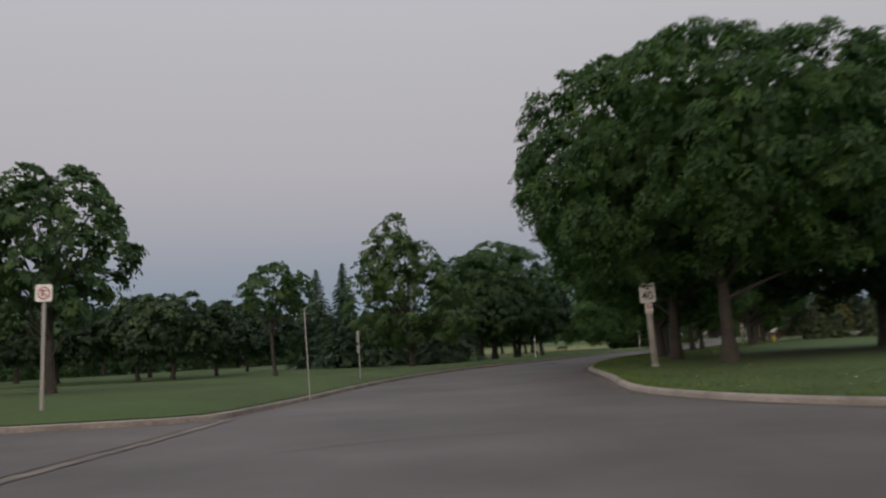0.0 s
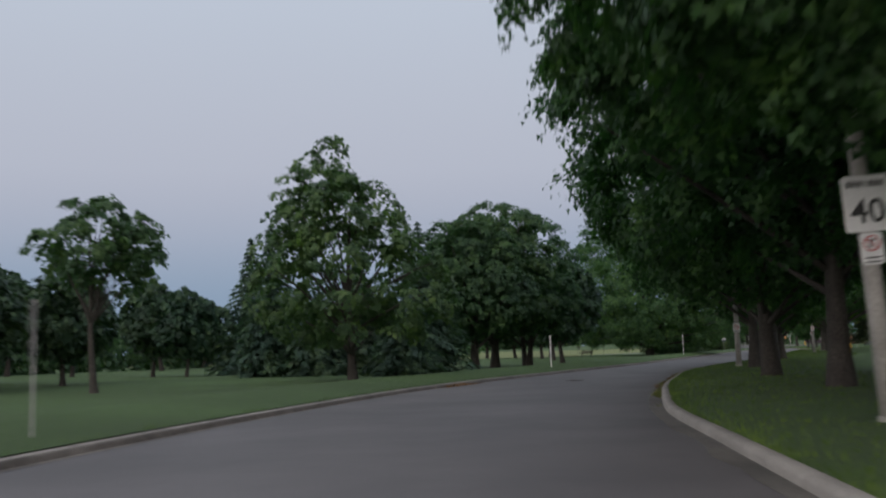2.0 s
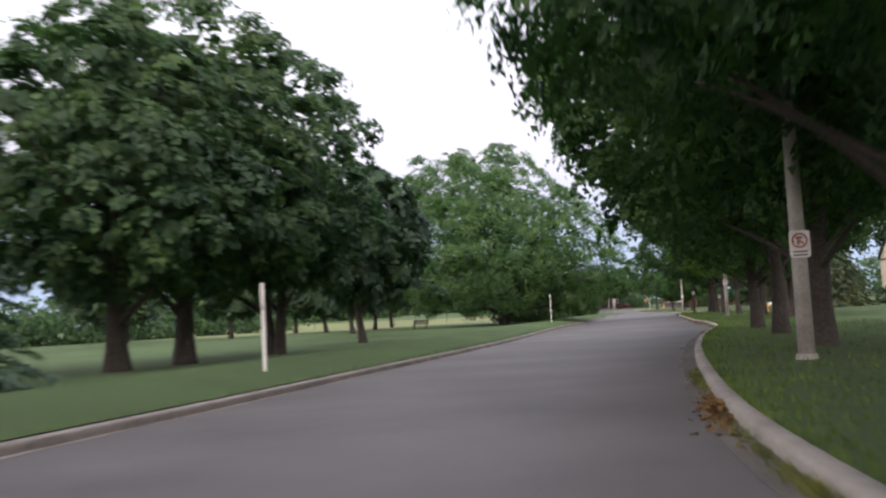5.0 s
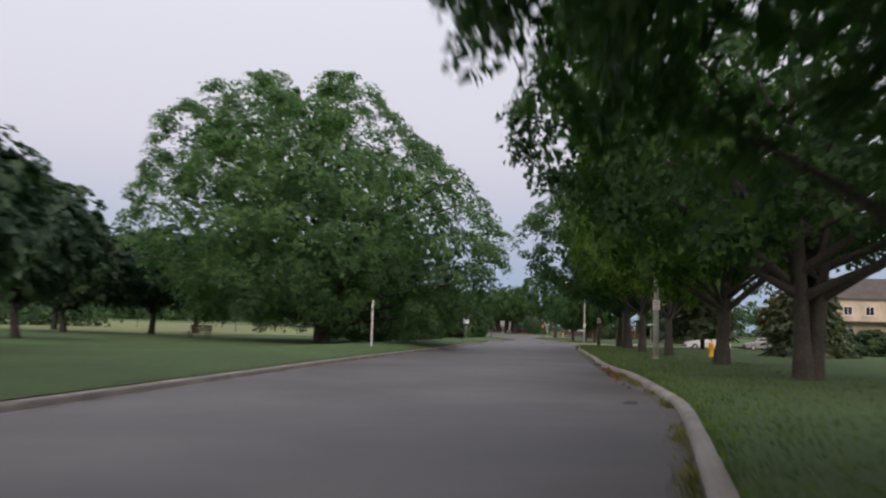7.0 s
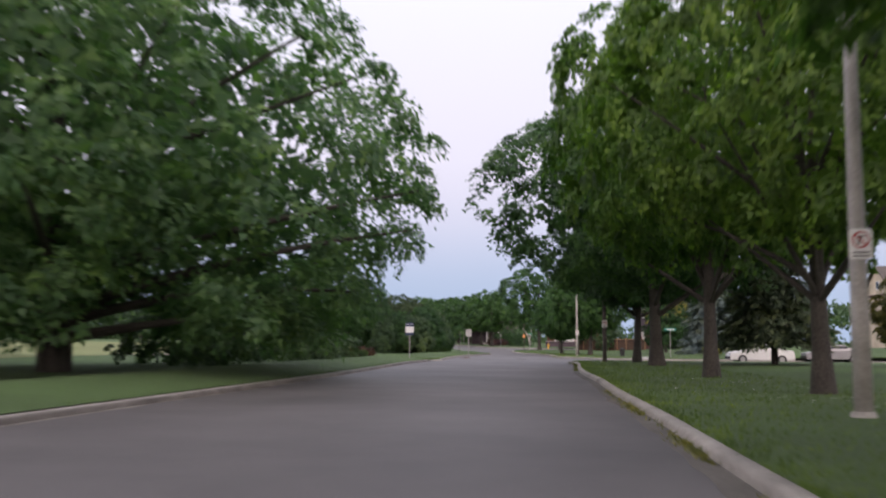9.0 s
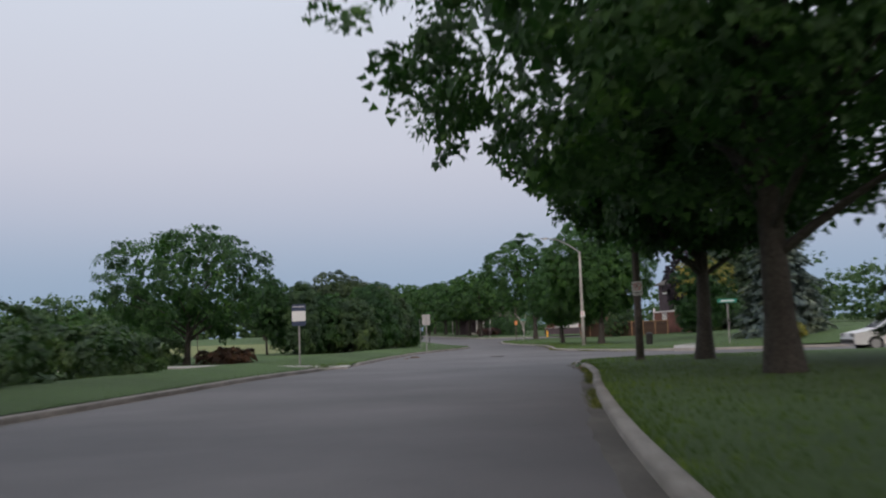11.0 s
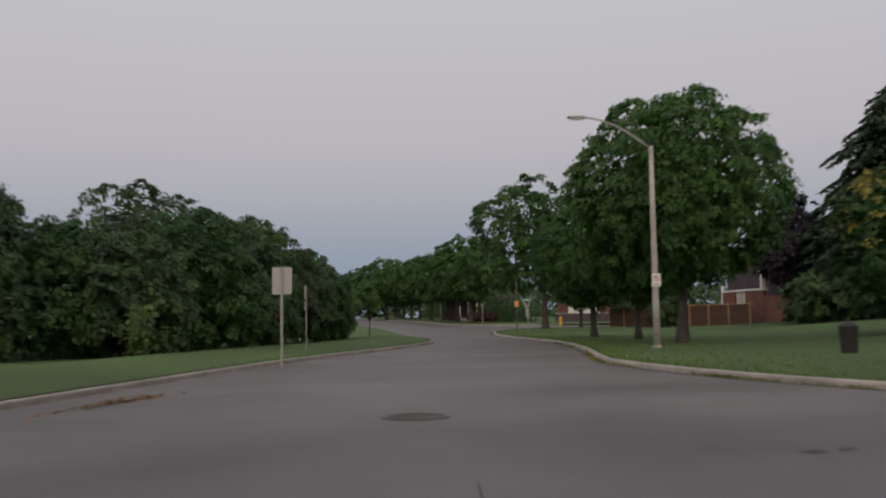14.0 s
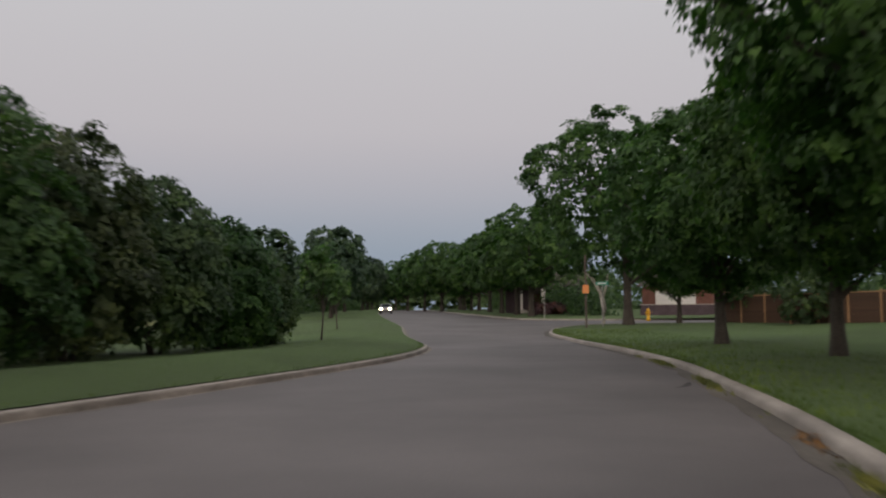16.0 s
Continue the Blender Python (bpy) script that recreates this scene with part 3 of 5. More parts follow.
# the road, running on below the kerbs
V, F = [], []
us = np.concatenate([np.arange(-120, 330, 3.0), np.arange(330, 900, 15.0)])
vs = [-75, -40, -25, -12, -6, 0, 6, 12, 25, 40, 80, 140]
for u in us:
    base = np.array([0.3907, 0.9205]) * u + ACROSS * (-0.12 * max(0, u - 270))
    for v in vs:
        q = base + ACROSS * v
        V.append((q[0], q[1], gz(*q)))
w = len(vs)
for i in range(len(us) - 1):
    for j in range(w - 1):
        F.append((i * w + j, i * w + j + 1, i * w + w + j + 1, i * w + w + j))
tagged(new("road", from_arrays("road", V, F, M_ASPHALT, True)), "worn grey asphalt road without markings", "road", kind="structure")


# ---- kerbs: cast lengths with open joints ----
BROKEN = (57.4, 173.5)  # here the kerb has crumbled


def kerb_run(name, line, side, near, dark_face=False):
    P = smooth_line(line, 0.5)
    s = np.concatenate([[0], np.cumsum(np.hypot(*np.diff(P, axis=0).T))])
    run = tagged(new(name), "pale weathered concrete kerb along the lawn", "kerb", kind="structure")
    T = unit(np.gradient(P, axis=0))
    N = np.stack([T[:, 1], -T[:, 0]], 1) * side
    profile = [(-0.125, -0.10), (-0.12, 0.07), (-0.10, 0.105), (-0.07, 0.12), (0.05, 0.125), (0.07, 0.10), (0.07, -0.10)]

    def strip(i0, i1, prof, gap=0.0):
        V, F = [], []
        for i in range(i0, i1 + 1):
            p = P[i] + (T[i] * gap if i == i0 else -T[i] * gap if i == i1 else 0)
            for o, z in prof:
                q = p + N[i] * o
                low = dip(*p)
                V.append((q[0], q[1], gz(*q) + (z if z < 0.02 else 0.02 + (z - 0.02) * low)))
        k = len(prof)
        for i in range(i1 - i0):
            for j in range(k - 1):
                a = i * k + j
                F.append((a, a + k, a + k + 1, a + 1) if side > 0 else (a, a + 1, a + k + 1, a + k))
        return V, F

    rest_v, rest_f, base = [], [], 0
    gone = np.hypot(P[:, 0] - BROKEN[0], P[:, 1] - BROKEN[1]) < 0.75
    cuts = [i for i in range(len(P)) if i % 6 == 0 or i == len(P) - 1 or (i and gone[i] != gone[i - 1])]
    for i0, i1 in zip(cuts, cuts[1:]):
        mid = P[(i0 + i1) // 2]
        if gone[i0]:
            V, F = strip(i0, i1, [(-0.26, -0.02), (-0.2, 0.012), (-0.1, 0.05), (0.0, 0.09), (0.09, 0.118)])
            mesh_part("worn_edge", from_arrays("worn_edge", V, F, M_GRASS, True), run, "earth and grass where the kerb is broken away")
            continue
        if near[0] < mid[1] < near[1] and abs(mid[0]) < 130:
            V, F = strip(i0, i1, profile, 0.008)
            me = from_arrays("kerbstone", V, F, M_KERB)
            # tops keep the pale kerb material, upright faces take the darker one
            if dark_face:
                me.materials.append(M_DARK_CONCRETE)
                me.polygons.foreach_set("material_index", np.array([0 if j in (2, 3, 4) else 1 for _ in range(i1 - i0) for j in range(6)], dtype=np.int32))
            mesh_part("kerbstone", me, run)
        else:
            V, F = strip(i0, i1, profile)
            rest_v += V
            rest_f += [tuple(a + base for a in f) for f in F]
            base += len(V)
    if rest_v:
        tagged(mesh_part("far_kerb", from_arrays("far_kerb", rest_v, rest_f, M_KERB), run), kind="stuff")
    wide = 0.12 if dark_face else 0.26
    V, F = strip(0, len(P) - 1, [(-0.12 - wide, 0.004), (-0.12 - wide * 0.95, 0.008), (-0.12, 0.006), (-0.10, 0.006)])
    for i in range(len(P)):
        k = wide * (0.4 * noise.noise(Vector((P[i][0] * 0.9, P[i][1] * 0.9, 3.0))) + 0.3 * noise.noise(Vector((P[i][0] * 0.25, P[i][1] * 0.25, 8.0))))
        for j in (0, 1):
            V[4 * i + j] = (V[4 * i + j][0] - N[i][0] * k, V[4 * i + j][1] - N[i][1] * k, V[4 * i + j][2])
    mesh_part("gutter", from_arrays("gutter", V, F, M_DARK_CONCRETE if dark_face else M_GUTTER), run)


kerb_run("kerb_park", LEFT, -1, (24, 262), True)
kerb_run("kerb_verge", RIGHT_1, 1, (15, 185))
kerb_run("kerb_corner", RIGHT_2, 1, (170, 266))
kerb_run("kerb_far", RIGHT_3, 1, (262, 305))

# ---- trees ----
maple_label = "large round maple with dense dark green leaves on the verge"
VERGE = [  # x, y, height, crown radius, crown base, turn
    (10.8, 44.5, 13.0, 8.1, 3.1, 10), (11.9, 55.5, 13.0, 7.4, 2.8, 80), (13.6, 64.6, 12.8, 6.6, 2.2, 150), (17.0, 76.1, 12.2, 6.6, 2.4, 220),
    (20.0, 83.4, 11.8, 6.4, 2.6, 300), (23.4, 90.8, 11.6, 6.0, 2.7, 40), (26.4, 97.6, 11.0, 5.2, 2.9, 180), (57.0, 162.6, 15.5, 9.7, 2.9, 330),
]
protos = []
for i, mat in enumerate((M_DARK, M_DARK, M_MAPLE)):
    x, y, H, R, z0, turn = VERGE[i]
    protos.append(broadleaf("maple_tree", at(x, y, turn), maple_label, 11 + i, H, R, z0, 0.28, mat, n=600 if i == 0 else 340, per=110 if i == 0 else 72, size=0.145 if i == 0 else 0.165, cr=0.84 if i == 0 else 0.9, low=0.46, lobes=26, core=0.9, lobe=0.3, under=0.95,
                            limbs=11, fill=4200 if i == 0 else 2600, heart=0.38, group="maples on the verge"))


def maple(k, x, y, H, R, turn):
    _, _, h0, r0, _, _ = VERGE[k]
    return copy_thing(protos[k], at(x, y, turn, R / r0, H / h0))


for i, (x, y, H, R, z0, turn) in enumerate(VERGE[3:]):
    maple(1 + i % 2, x, y, H, R, turn)
broadleaf("maple_tree", at(60.7, 171.5, 20), "dark round maple on the street corner", 15, 11.6, 4.7, 3.6, 0.26, M_DARK, n=400, per=90, size=0.17, cr=0.85, low=0.34, lobes=26, core=0.94, lobe=0.24, under=1.04, limbs=14, fill=3600,
          heart=0.19, group="maples on the verge")
open_maple = broadleaf("maple_tree", at(41.6, 124.6, 170), "large maple with an open yellow-green crown on the verge", 14, 12.4, 6.6, 2.8, 0.28, M_OPEN, n=330, per=74, size=0.18, cr=0.82,
                       low=0.42, lobes=22, core=0.74, lobe=0.34, limbs=20, fill=1300, heart=0.3, droop=0.4, group="maples on the verge")
copy_thing(open_maple, at(50.0, 146.9, 250, 0.88, 1.16))
copy_thing(open_maple, at(46.4, 137.1, 20, 0.78, 0.95))
broadleaf("maple_tree", at(37.0, 113.4, 60), "large dark maple with a low forked trunk and an open crown", 16, 13.2, 8.2, 2.9, 0.42, M_DARK, n=460, per=72, size=0.18, cr=0.95, low=0.4, lobes=30, core=0.74, lobe=0.27,
          limbs=26, fork=3, fill=500, heart=0.3, droop=0.35, under=0.9, group="maples on the verge")
# park trees on the other side
broadleaf("poplar_tree", at(-1.2, 73.5), "tall airy poplar with bright leaves and a bare stem", 31, 10.9, 5.2, 1.5, 0.2, M_POPLAR,
          n=280, per=44, size=0.2, cr=0.66, low=0.24, lobes=22, core=0.5, lobe=0.3, limbs=34, taper=0.42, fill=260, heart=0.28, tall=1.2, droop=0.3, skew=(-1.3, 0.0))
conifer("spruce_tree", at(1.5, 84.2), "dark green spruce with boughs to the ground", 32, 8.3, 3.0, M_SPRUCE, size=0.165, dense=6)
conifer("spruce_tree", at(-2.0, 85.4), "dark green spruce with boughs to the ground", 33, 6.8, 2.7, M_SPRUCE, size=0.165, dense=6)
conifer("spruce_tree", at(-4.0, 82.5), "low dark spruce beside the poplar", 34, 4.2, 2.3, M_SPRUCE, levels=18, size=0.165, dense=7, power=0.7)
conifer("spruce_tree", at(0.7, 80.0), "low dark spruce beside the poplar", 35, 3.4, 2.2, M_SPRUCE, levels=16, size=0.165, dense=7, power=0.7)
conifer("spruce_tree", at(-6.6, 84.0), "dark green spruce with boughs to the ground", 54, 8.4, 2.4, M_SPRUCE, size=0.2, dense=5)
conifer("spruce_tree", at(-9.9, 94.5), "dark green spruce with boughs to the ground", 55, 9.0, 2.7, M_SPRUCE, size=0.2, dense=5)
park_look = dict(n=270, per=54, size=0.2, cr=0.72, low=0.38, lobes=20, core=0.8, lobe=0.34, limbs=12, fill=900, heart=0.36, under=0.95, group="maples in the park")
park_a = broadleaf("park_maple", at(4.7, 90.6), "round dark maple with a short stout trunk", 36, 10.0, 4.2, 1.6, 0.3, M_PARK, **park_look)
park_b = broadleaf("park_maple", at(6.1, 93.2), "round dark maple with a short stout trunk", 37, 11.4, 4.5, 1.6, 0.3, M_PARK, **park_look)
for x, y, H, R, turn in ((23.0, 47.5, 14.6, 9.0, 200), (24.0, 58.0, 13.5, 8.5, 130)):
    tagged(copy_thing(park_b, at(x, y, turn, R / 4.5, H / 11.4)), "tall dark maple behind the verge trees", "tree", "maples on the verge")
park_c = broadleaf("park_maple", at(8.6, 97.5), "round dark maple with a forked trunk", 38, 11.2, 4.6, 1.6, 0.3, M_PARK, fork=2, **park_look)
# the spreading tree: upright leaders over a broad skirt that hangs almost to the lawn
big = broadleaf("spreading_tree", at(29.4, 150.6), "huge spreading tree with light green feathery leaves and upright leaders", 39, 17.6, 12.8, 1.3, 0.55, M_LIGHT, n=1000, per=60, size=0.25, cr=1.15, low=0.32,
                lobes=44, core=0.8, lobe=0.2, tall=2.1, under=0.74, taper=0.74, skew=(-3.2, 0.0), limbs=34, fork=3, fill=6500, heart=0.36, droop=0.2, lift=0.9, wide=0.62)
# scattered trees of the park: lighter meshes for trees that stay far off
far_a = broadleaf("park_tree", at(-16.3, 69.0, 40), "small round dark tree on the park lawn", 51, 6.0, 3.2, 1.1, 0.16, M_SCATTER, n=140, per=26, size=0.28, cr=0.66, lobes=12, fill=320, group="trees of the park", limbs=7)
far_b = broadleaf("park_tree", at(-15.5, 78, 80), "small round green tree on the park lawn", 52, 5.7, 2.7, 1.1, 0.14, M_SCATTER, n=130, per=26, size=0.27, cr=0.6, lobes=12, fill=300, group="trees of the park", limbs=7)
broadleaf("open_tree", at(-9.3, 65.6), "slender tree with a flat open crown on a bare stem", 56, 6.9, 2.6, 3.2, 0.13, M_POPLAR, n=85, per=34, size=0.2, cr=0.58, lobes=12, core=0.4, lobe=0.34, limbs=20, low=0.5, fill=0,
          group="trees of the park")
far_c = broadleaf("open_tree", at(-15.6, 48.2), "tall open-crowned tree with thin foliage on the park lawn", 53, 9.8, 3.6, 2.0, 0.2, M_POPLAR, n=180, per=42, size=0.22, cr=0.68, lobes=16, core=0.5, lobe=0.36, limbs=18, low=0.5, fill=120,
                  group="trees of the park")
for i, (x, y, H, R, turn, k) in enumerate([
        (-19.5, 72.5, 6.2, 3.2, 200, "a"), (-24.5, 70.0, 6.0, 3.3, 20, "a"), (-13.6, 92.4, 5.9, 2.4, 10, "b"), (-22, 84, 6.5, 3.3, 130, "b"), (-27, 78, 7, 3.6, 290, "a"), (-31, 66, 7, 3.8, 290, "a"), (-20, 47, 9.0, 3.6, 200, "c"), (-16.4, 94.5, 6.7, 2.7, 25, "b"), (-25.5, 104, 7, 3.5, 60, "a"),
        (-36, 92, 8, 4.5, 15, "a"), (-45, 70, 9, 5, 100, "b"), (-38, 120, 9, 5, 33, "a"), (-28, 135, 9, 4.8, 180, "b"), (-15, 130, 8, 4.2, 220, "a"), (-5, 142, 8, 4.0, 270, "b"), (4, 150, 8.5, 4.6, 310, "a"),
        (13, 160, 8.5, 4.6, 95, "b"), (18.5, 166, 9, 5.0, 355, "a"), (10, 178, 9.5, 5.2, 45, "b"), (-8, 168, 9, 5, 75, "a"), (-30, 160, 10, 5.5, 5, "b"), (22, 180, 10, 5, 205, "a"),
        (12.5, 108, 8.5, 3.6, 115, "b"), (13.5, 122, 8.0, 3.6, 250, "a"), (14, 136, 8, 3.8, 190, "b")]):
    src, h0, r0 = {"a": (far_a, 6.0, 3.2), "b": (far_b, 5.7, 2.7), "c": (far_c, 9.8, 3.8)}[k]
    copy_thing(src, at(x, y, turn, R / r0, H / h0))
# the shrub bank along the path and the thicket beyond it
shrub_look = dict(n=130, per=46, size=0.15, cr=0.5, lobes=14, core=0.7, lobe=0.34, fill=220, heart=0.26, under=1.25)
broadleaf("shrub", at(37.5, 168.5), "low dark clipped shrubs below the spreading tree", 45, 2.6, 4.4, 0.05, 0.0, M_CEDAR, category="shrub", **shrub_look)
broadleaf("shrub", at(33.6, 161.0), "low dark clipped shrubs below the spreading tree", 46, 2.9, 3.8, 0.05, 0.0, M_CEDAR, category="shrub", **shrub_look)
broadleaf("shrub", at(41.0, 175.4), "low dark clipped shrubs below the spreading tree", 44, 1.9, 3.2, 0.05, 0.0, M_CEDAR, category="shrub", **shrub_look)
broadleaf("locust_tree", at(45.0, 191.2), "feathery honey locust with drooping sprays", 47, 6.9, 4.6, 1.0, 0.17, M_DARK, n=200, per=44, size=0.2, cr=0.72, lobes=18, core=0.6, lobe=0.34, low=0.52, limbs=18, droop=1.0, fill=420, heart=0.3, wide=0.6)
broadleaf("young_maple", at(50.85, 212.1), "slim young maple on a bare stem", 48, 6.1, 2.25, 1.3, 0.09, M_DARK, n=130, per=44, size=0.17, cr=0.5, lobes=12, fill=260)
THICKET = [(53.0, 208.6, 5.3, 1.3), (54.6, 210.6, 4.6, 2.4), (56.4, 216.2, 6.9, 3.0), (56.6, 210.2, 4.3, 2.2), (58.6, 213.6, 5.4, 2.4), (59.0, 219.2, 6.2, 2.8), (60.6, 217.6, 5.2, 2.0), (61.2, 222.4, 6.2, 2.5),
           (62.6, 225.4, 5.9, 2.3), (64.2, 228.8, 5.2, 2.2), (65.8, 232.0, 4.4, 1.9), (61.0, 228.6, 6.2, 2.6), (67.0, 234.8, 3.4, 1.4), (53.4, 215.4, 5.0, 2.4)]
th = [broadleaf("thicket_bush", at(x, y), "dense dark green bush grown to the ground", 60 + i, H, R, 0.05, 0.07, (M_CEDAR, M_DARK, M_THICKET)[i % 3], fork=3, limbs=4, n=190, per=47, size=0.122, cr=0.5, lobes=26, core=0.92, lobe=0.22,
                low=0.46, under=1.3, fill=1100, heart=0.25, tall=1.25, taper=0.9, category="bush", group="thicket by the road") for i, (x, y, H, R) in enumerate(THICKET)]
sap = broadleaf("sapling", at(69.1, 234.4), "young staked tree with sparse light leaves", 80, 3.9, 0.85, 1.4, 0.04, M_LIGHT, n=64, per=16, size=0.15, cr=0.32, lobes=10, core=0.4, limbs=14, fill=0)
copy_thing(sap, at(70.8, 247.6, 120, 0.95))
copy_thing(sap, at(66.4, 236.6, 240, 0.8))
# street trees past the side street
STREET = [(78.2, 214.2, 11.0, 5.0, 2.6, 0), (80.0, 221.3, 8.5, 3.5, 2.8, 60), (81.7, 229.8, 8.3, 4.1, 2.9, 130), (89.8, 256.6, 13.7, 6.8, 3.2, 210), (94.2, 258.6, 8.6, 3.4, 3.0, 290),
          (93.0, 288.0, 11.2, 6.0, 3.0, 80), (95, 300, 11.0, 6.0, 2.6, 140), (97, 314, 11.0, 6.4, 2.6, 200), (99.5, 330, 11.6, 6.4, 2.6, 260), (102, 347, 12, 6.6, 2.6, 330),
          (105, 365, 12, 6.2, 2.6, 20), (108, 384, 12, 6.2, 2.6, 100), (112, 405, 12.5, 6.5, 2.6, 170), (117, 430, 12.5, 6.5, 2.6, 240),
          (102.0, 440.1, 11, 6, 2.6, 340), (99.6, 405.1, 12, 6.5, 2.6, 2), (98.6, 377.8, 12, 6.5, 2.6, 32), (98.0, 357.6, 12.5, 6.8, 2.6, 62)]
street_label = "street maple with a broad green crown on the verge"
mid_d = broadleaf("street_maple", at(78.2, 214.2, 0, 0.96, 0.98), street_label, 96, 11.0, 5.0, 2.2, 0.26, M_STREET, n=360, per=64, size=0.18, cr=0.8, low=0.46, lobes=30, core=0.93, lobe=0.26, tall=1.2, limbs=14, fill=1600, heart=0.38, group="street maples")
mid_e = broadleaf("street_maple", at(89.8, 256.6, 0), street_label, 97, 13.9, 6.6, 2.8, 0.3, M_MAPLE, skew=(-2.0, 0.7), n=300, per=48, size=0.23, cr=0.85, low=0.45, lobes=18, core=0.85, lobe=0.36, limbs=10, fill=900, heart=0.4, group="street maples")
far_d = broadleaf("street_maple", at(93.0, 288.0, 80), street_label, 95, 11.2, 6.0, 2.4, 0.3, M_MAPLE, n=200, per=21, size=0.39, cr=0.85, lobes=16, fill=500, heart=0.5, limbs=8, group="street maples")
for i, (x, y, H, R, z0, turn) in enumerate(STREET):
    if i in (1, 2, 4):
        copy_thing(mid_d, at(x, y, turn, R / 5.0, H / 11.0))
    elif i > 5:
        copy_thing(far_d, at(x, y, turn, R / 6.0, H / 11.2))
for i, (x, y, H, R, turn) in enumerate([(73.2, 284, 7.5, 3.4, 0), (74.5, 300, 9.0, 3.8, 150), (76.5, 320, 12, 5, 220), (80, 345, 11, 5, 300), (86, 375, 11, 5.5, 40), (91, 410, 12, 6, 100), (97, 450, 12, 6.5, 160), (66, 300, 10, 6, 10), (62, 330, 11, 6.5, 200)]):
    if i == 0:
        far_e = broadleaf("roadside_tree", at(x, y, turn), "dark roadside tree past the bend", 98, H, R, 1.0, 0.2, M_SCATTER, n=190, per=21, size=0.30, cr=0.6, lobes=16, fill=400, heart=0.36, limbs=8, under=0.95, group="trees past the bend")
    else:
        copy_thing(far_e, at(x, y, turn, R / 3.4, H / 7.5))
conifer("spruce_tree", at(103.6, 229.6), "tall dark pointed spruce behind the gardens", 91, 15.4, 7.0, M_DARKSPRUCE, levels=38, size=0.3, dense=7, power=0.52, rise=0.5)
conifer("blue_spruce", at(79.6, 192.6), "blue-grey spruce with boughs to the ground", 92, 9.3, 2.9, M_BLUE, levels=30, size=0.22, dense=8, power=0.8)
golden = broadleaf("golden_tree", at(84.4, 208.4), "round dark tree with golden yellow new leaves at its tips", 93, 6.5, 2.9, 0.4, 0.15, M_DARK, n=170, per=46, size=0.16, cr=0.5, lobes=20, lobe=0.34, fill=320, under=0.95)
rng_g = np.random.default_rng(193)
tip_c, tip_d = lobed_crown(rng_g, 520, 6.7, 2.95, 0.4, 0.45, 20, 0.82, 0.34)
upper = rng_g.uniform(0, 1, len(tip_c)) < np.clip((tip_c[:, 2] - 3.2) / 2.6, 0, 1)
mesh_part("golden_growth", from_arrays("golden_growth", *sprays(rng_g, tip_c[upper], tip_d[upper], 15, 0.3, 0.13, lift=0.8, droop=0.1, wide=0.8), M_GOLD), golden, "golden yellow young leaves")
broadleaf("plum_tree", at(101.0, 237.0), "purple-leaved plum tree behind the houses", 94, 9.9, 3.2, 2.0, 0.2, M_PLUM, n=170, per=36, size=0.26, lobes=16, fill=300)
for seed, x, y, H, R in ((97, 62.5, 135.0, 7.6, 3.0), (99, 56.5, 139.0, 7.2, 2.8), (100, 60.5, 143.5, 6.2, 2.9)):
    conifer("spruce_tree", at(x, y), "soft green spruce in a front garden", seed, H, R, M_SOFT, levels=24, size=0.19, dense=6, power=0.75)
conifer("spruce_tree", at(64.0, 162.4), "soft green spruce with a bare lower trunk on the corner lawn", 96, 8.4, 3.3, M_SOFT, levels=26, size=0.2, dense=6, power=0.7, z0=1.5, trunk_r=0.2)
for i, (x, y, H, R) in enumerate([(70, 128, 3.2, 3.0), (74, 142, 3.6, 3.4), (71, 150, 2.2, 2.6), (97.5, 229.5, 3.8, 2.8), (101.5, 233.5, 4.4, 2.6), (98.5, 250.0, 4.6, 2.6), (99.5, 258.0, 4.8, 2.8), (104, 232, 5.0, 3.0), (100, 224, 3.2, 2.6), (108, 226, 5.5, 3.4), (93, 212, 1.6, 1.7)]):
    broadleaf("garden_shrub", at(x, y), "dense dark green garden shrub before the houses", 150 + i, H, R, 0.05, 0.0, M_CEDAR, n=90, per=34, size=0.18, cr=0.5, lobes=12, under=1.2, fill=160, category="shrub", group="garden shrubs")
broadleaf("russet_tree", at(68.2, 157.2), "small tree with dull russet green leaves before a house", 160, 5.6, 2.2, 0.7, 0.1, M_OLIVE, n=120, per=36, size=0.17, lobes=14)
broadleaf("golden_shrub", at(77.4, 188.9), "low rounded golden yellow shrub on the lawn", 107, 1.1, 0.9, 0.05, 0.0, M_GOLD, n=60, per=36, size=0.09, cr=0.25, fill=60, heart=0.2, under=1.0, category="shrub")
broadleaf("rusty_shrub", at(46.8, 190.2), "low spreading shrub with dark rusty red leaves", 108, 0.9, 1.5, 0.05, 0.0, M_RUST, n=70, per=34, size=0.12, cr=0.34, lobes=16, core=0.5, lobe=0.26, fill=60, heart=0.2, category="shrub")
broadleaf("clipped_shrub", at(43.6, 191.5), "clipped dark green shrub by the locust", 109, 1.5, 1.7, 0.05, 0.0, M_CEDAR, n=70, per=36, size=0.11, cr=0.34, fill=80, heart=0.2, under=1.0, category="shrub")
broadleaf("clipped_shrub", at(41.6, 192.5), "clipped dark green shrub by the locust", 110, 1.1, 0.9, 0.05, 0.0, M_CEDAR, n=50, per=36, size=0.11, cr=0.3, fill=60, heart=0.2, under=1.0, category="shrub")
for i, (x, y) in enumerate([(34, 240), (40, 262), (28, 228), (22, 250), (47, 248), (14, 236), (30, 216), (37, 226), (42, 233)]):
    copy_thing(sap, at(x, y, 50 * i, 1.0 + 0.12 * (i % 3)))


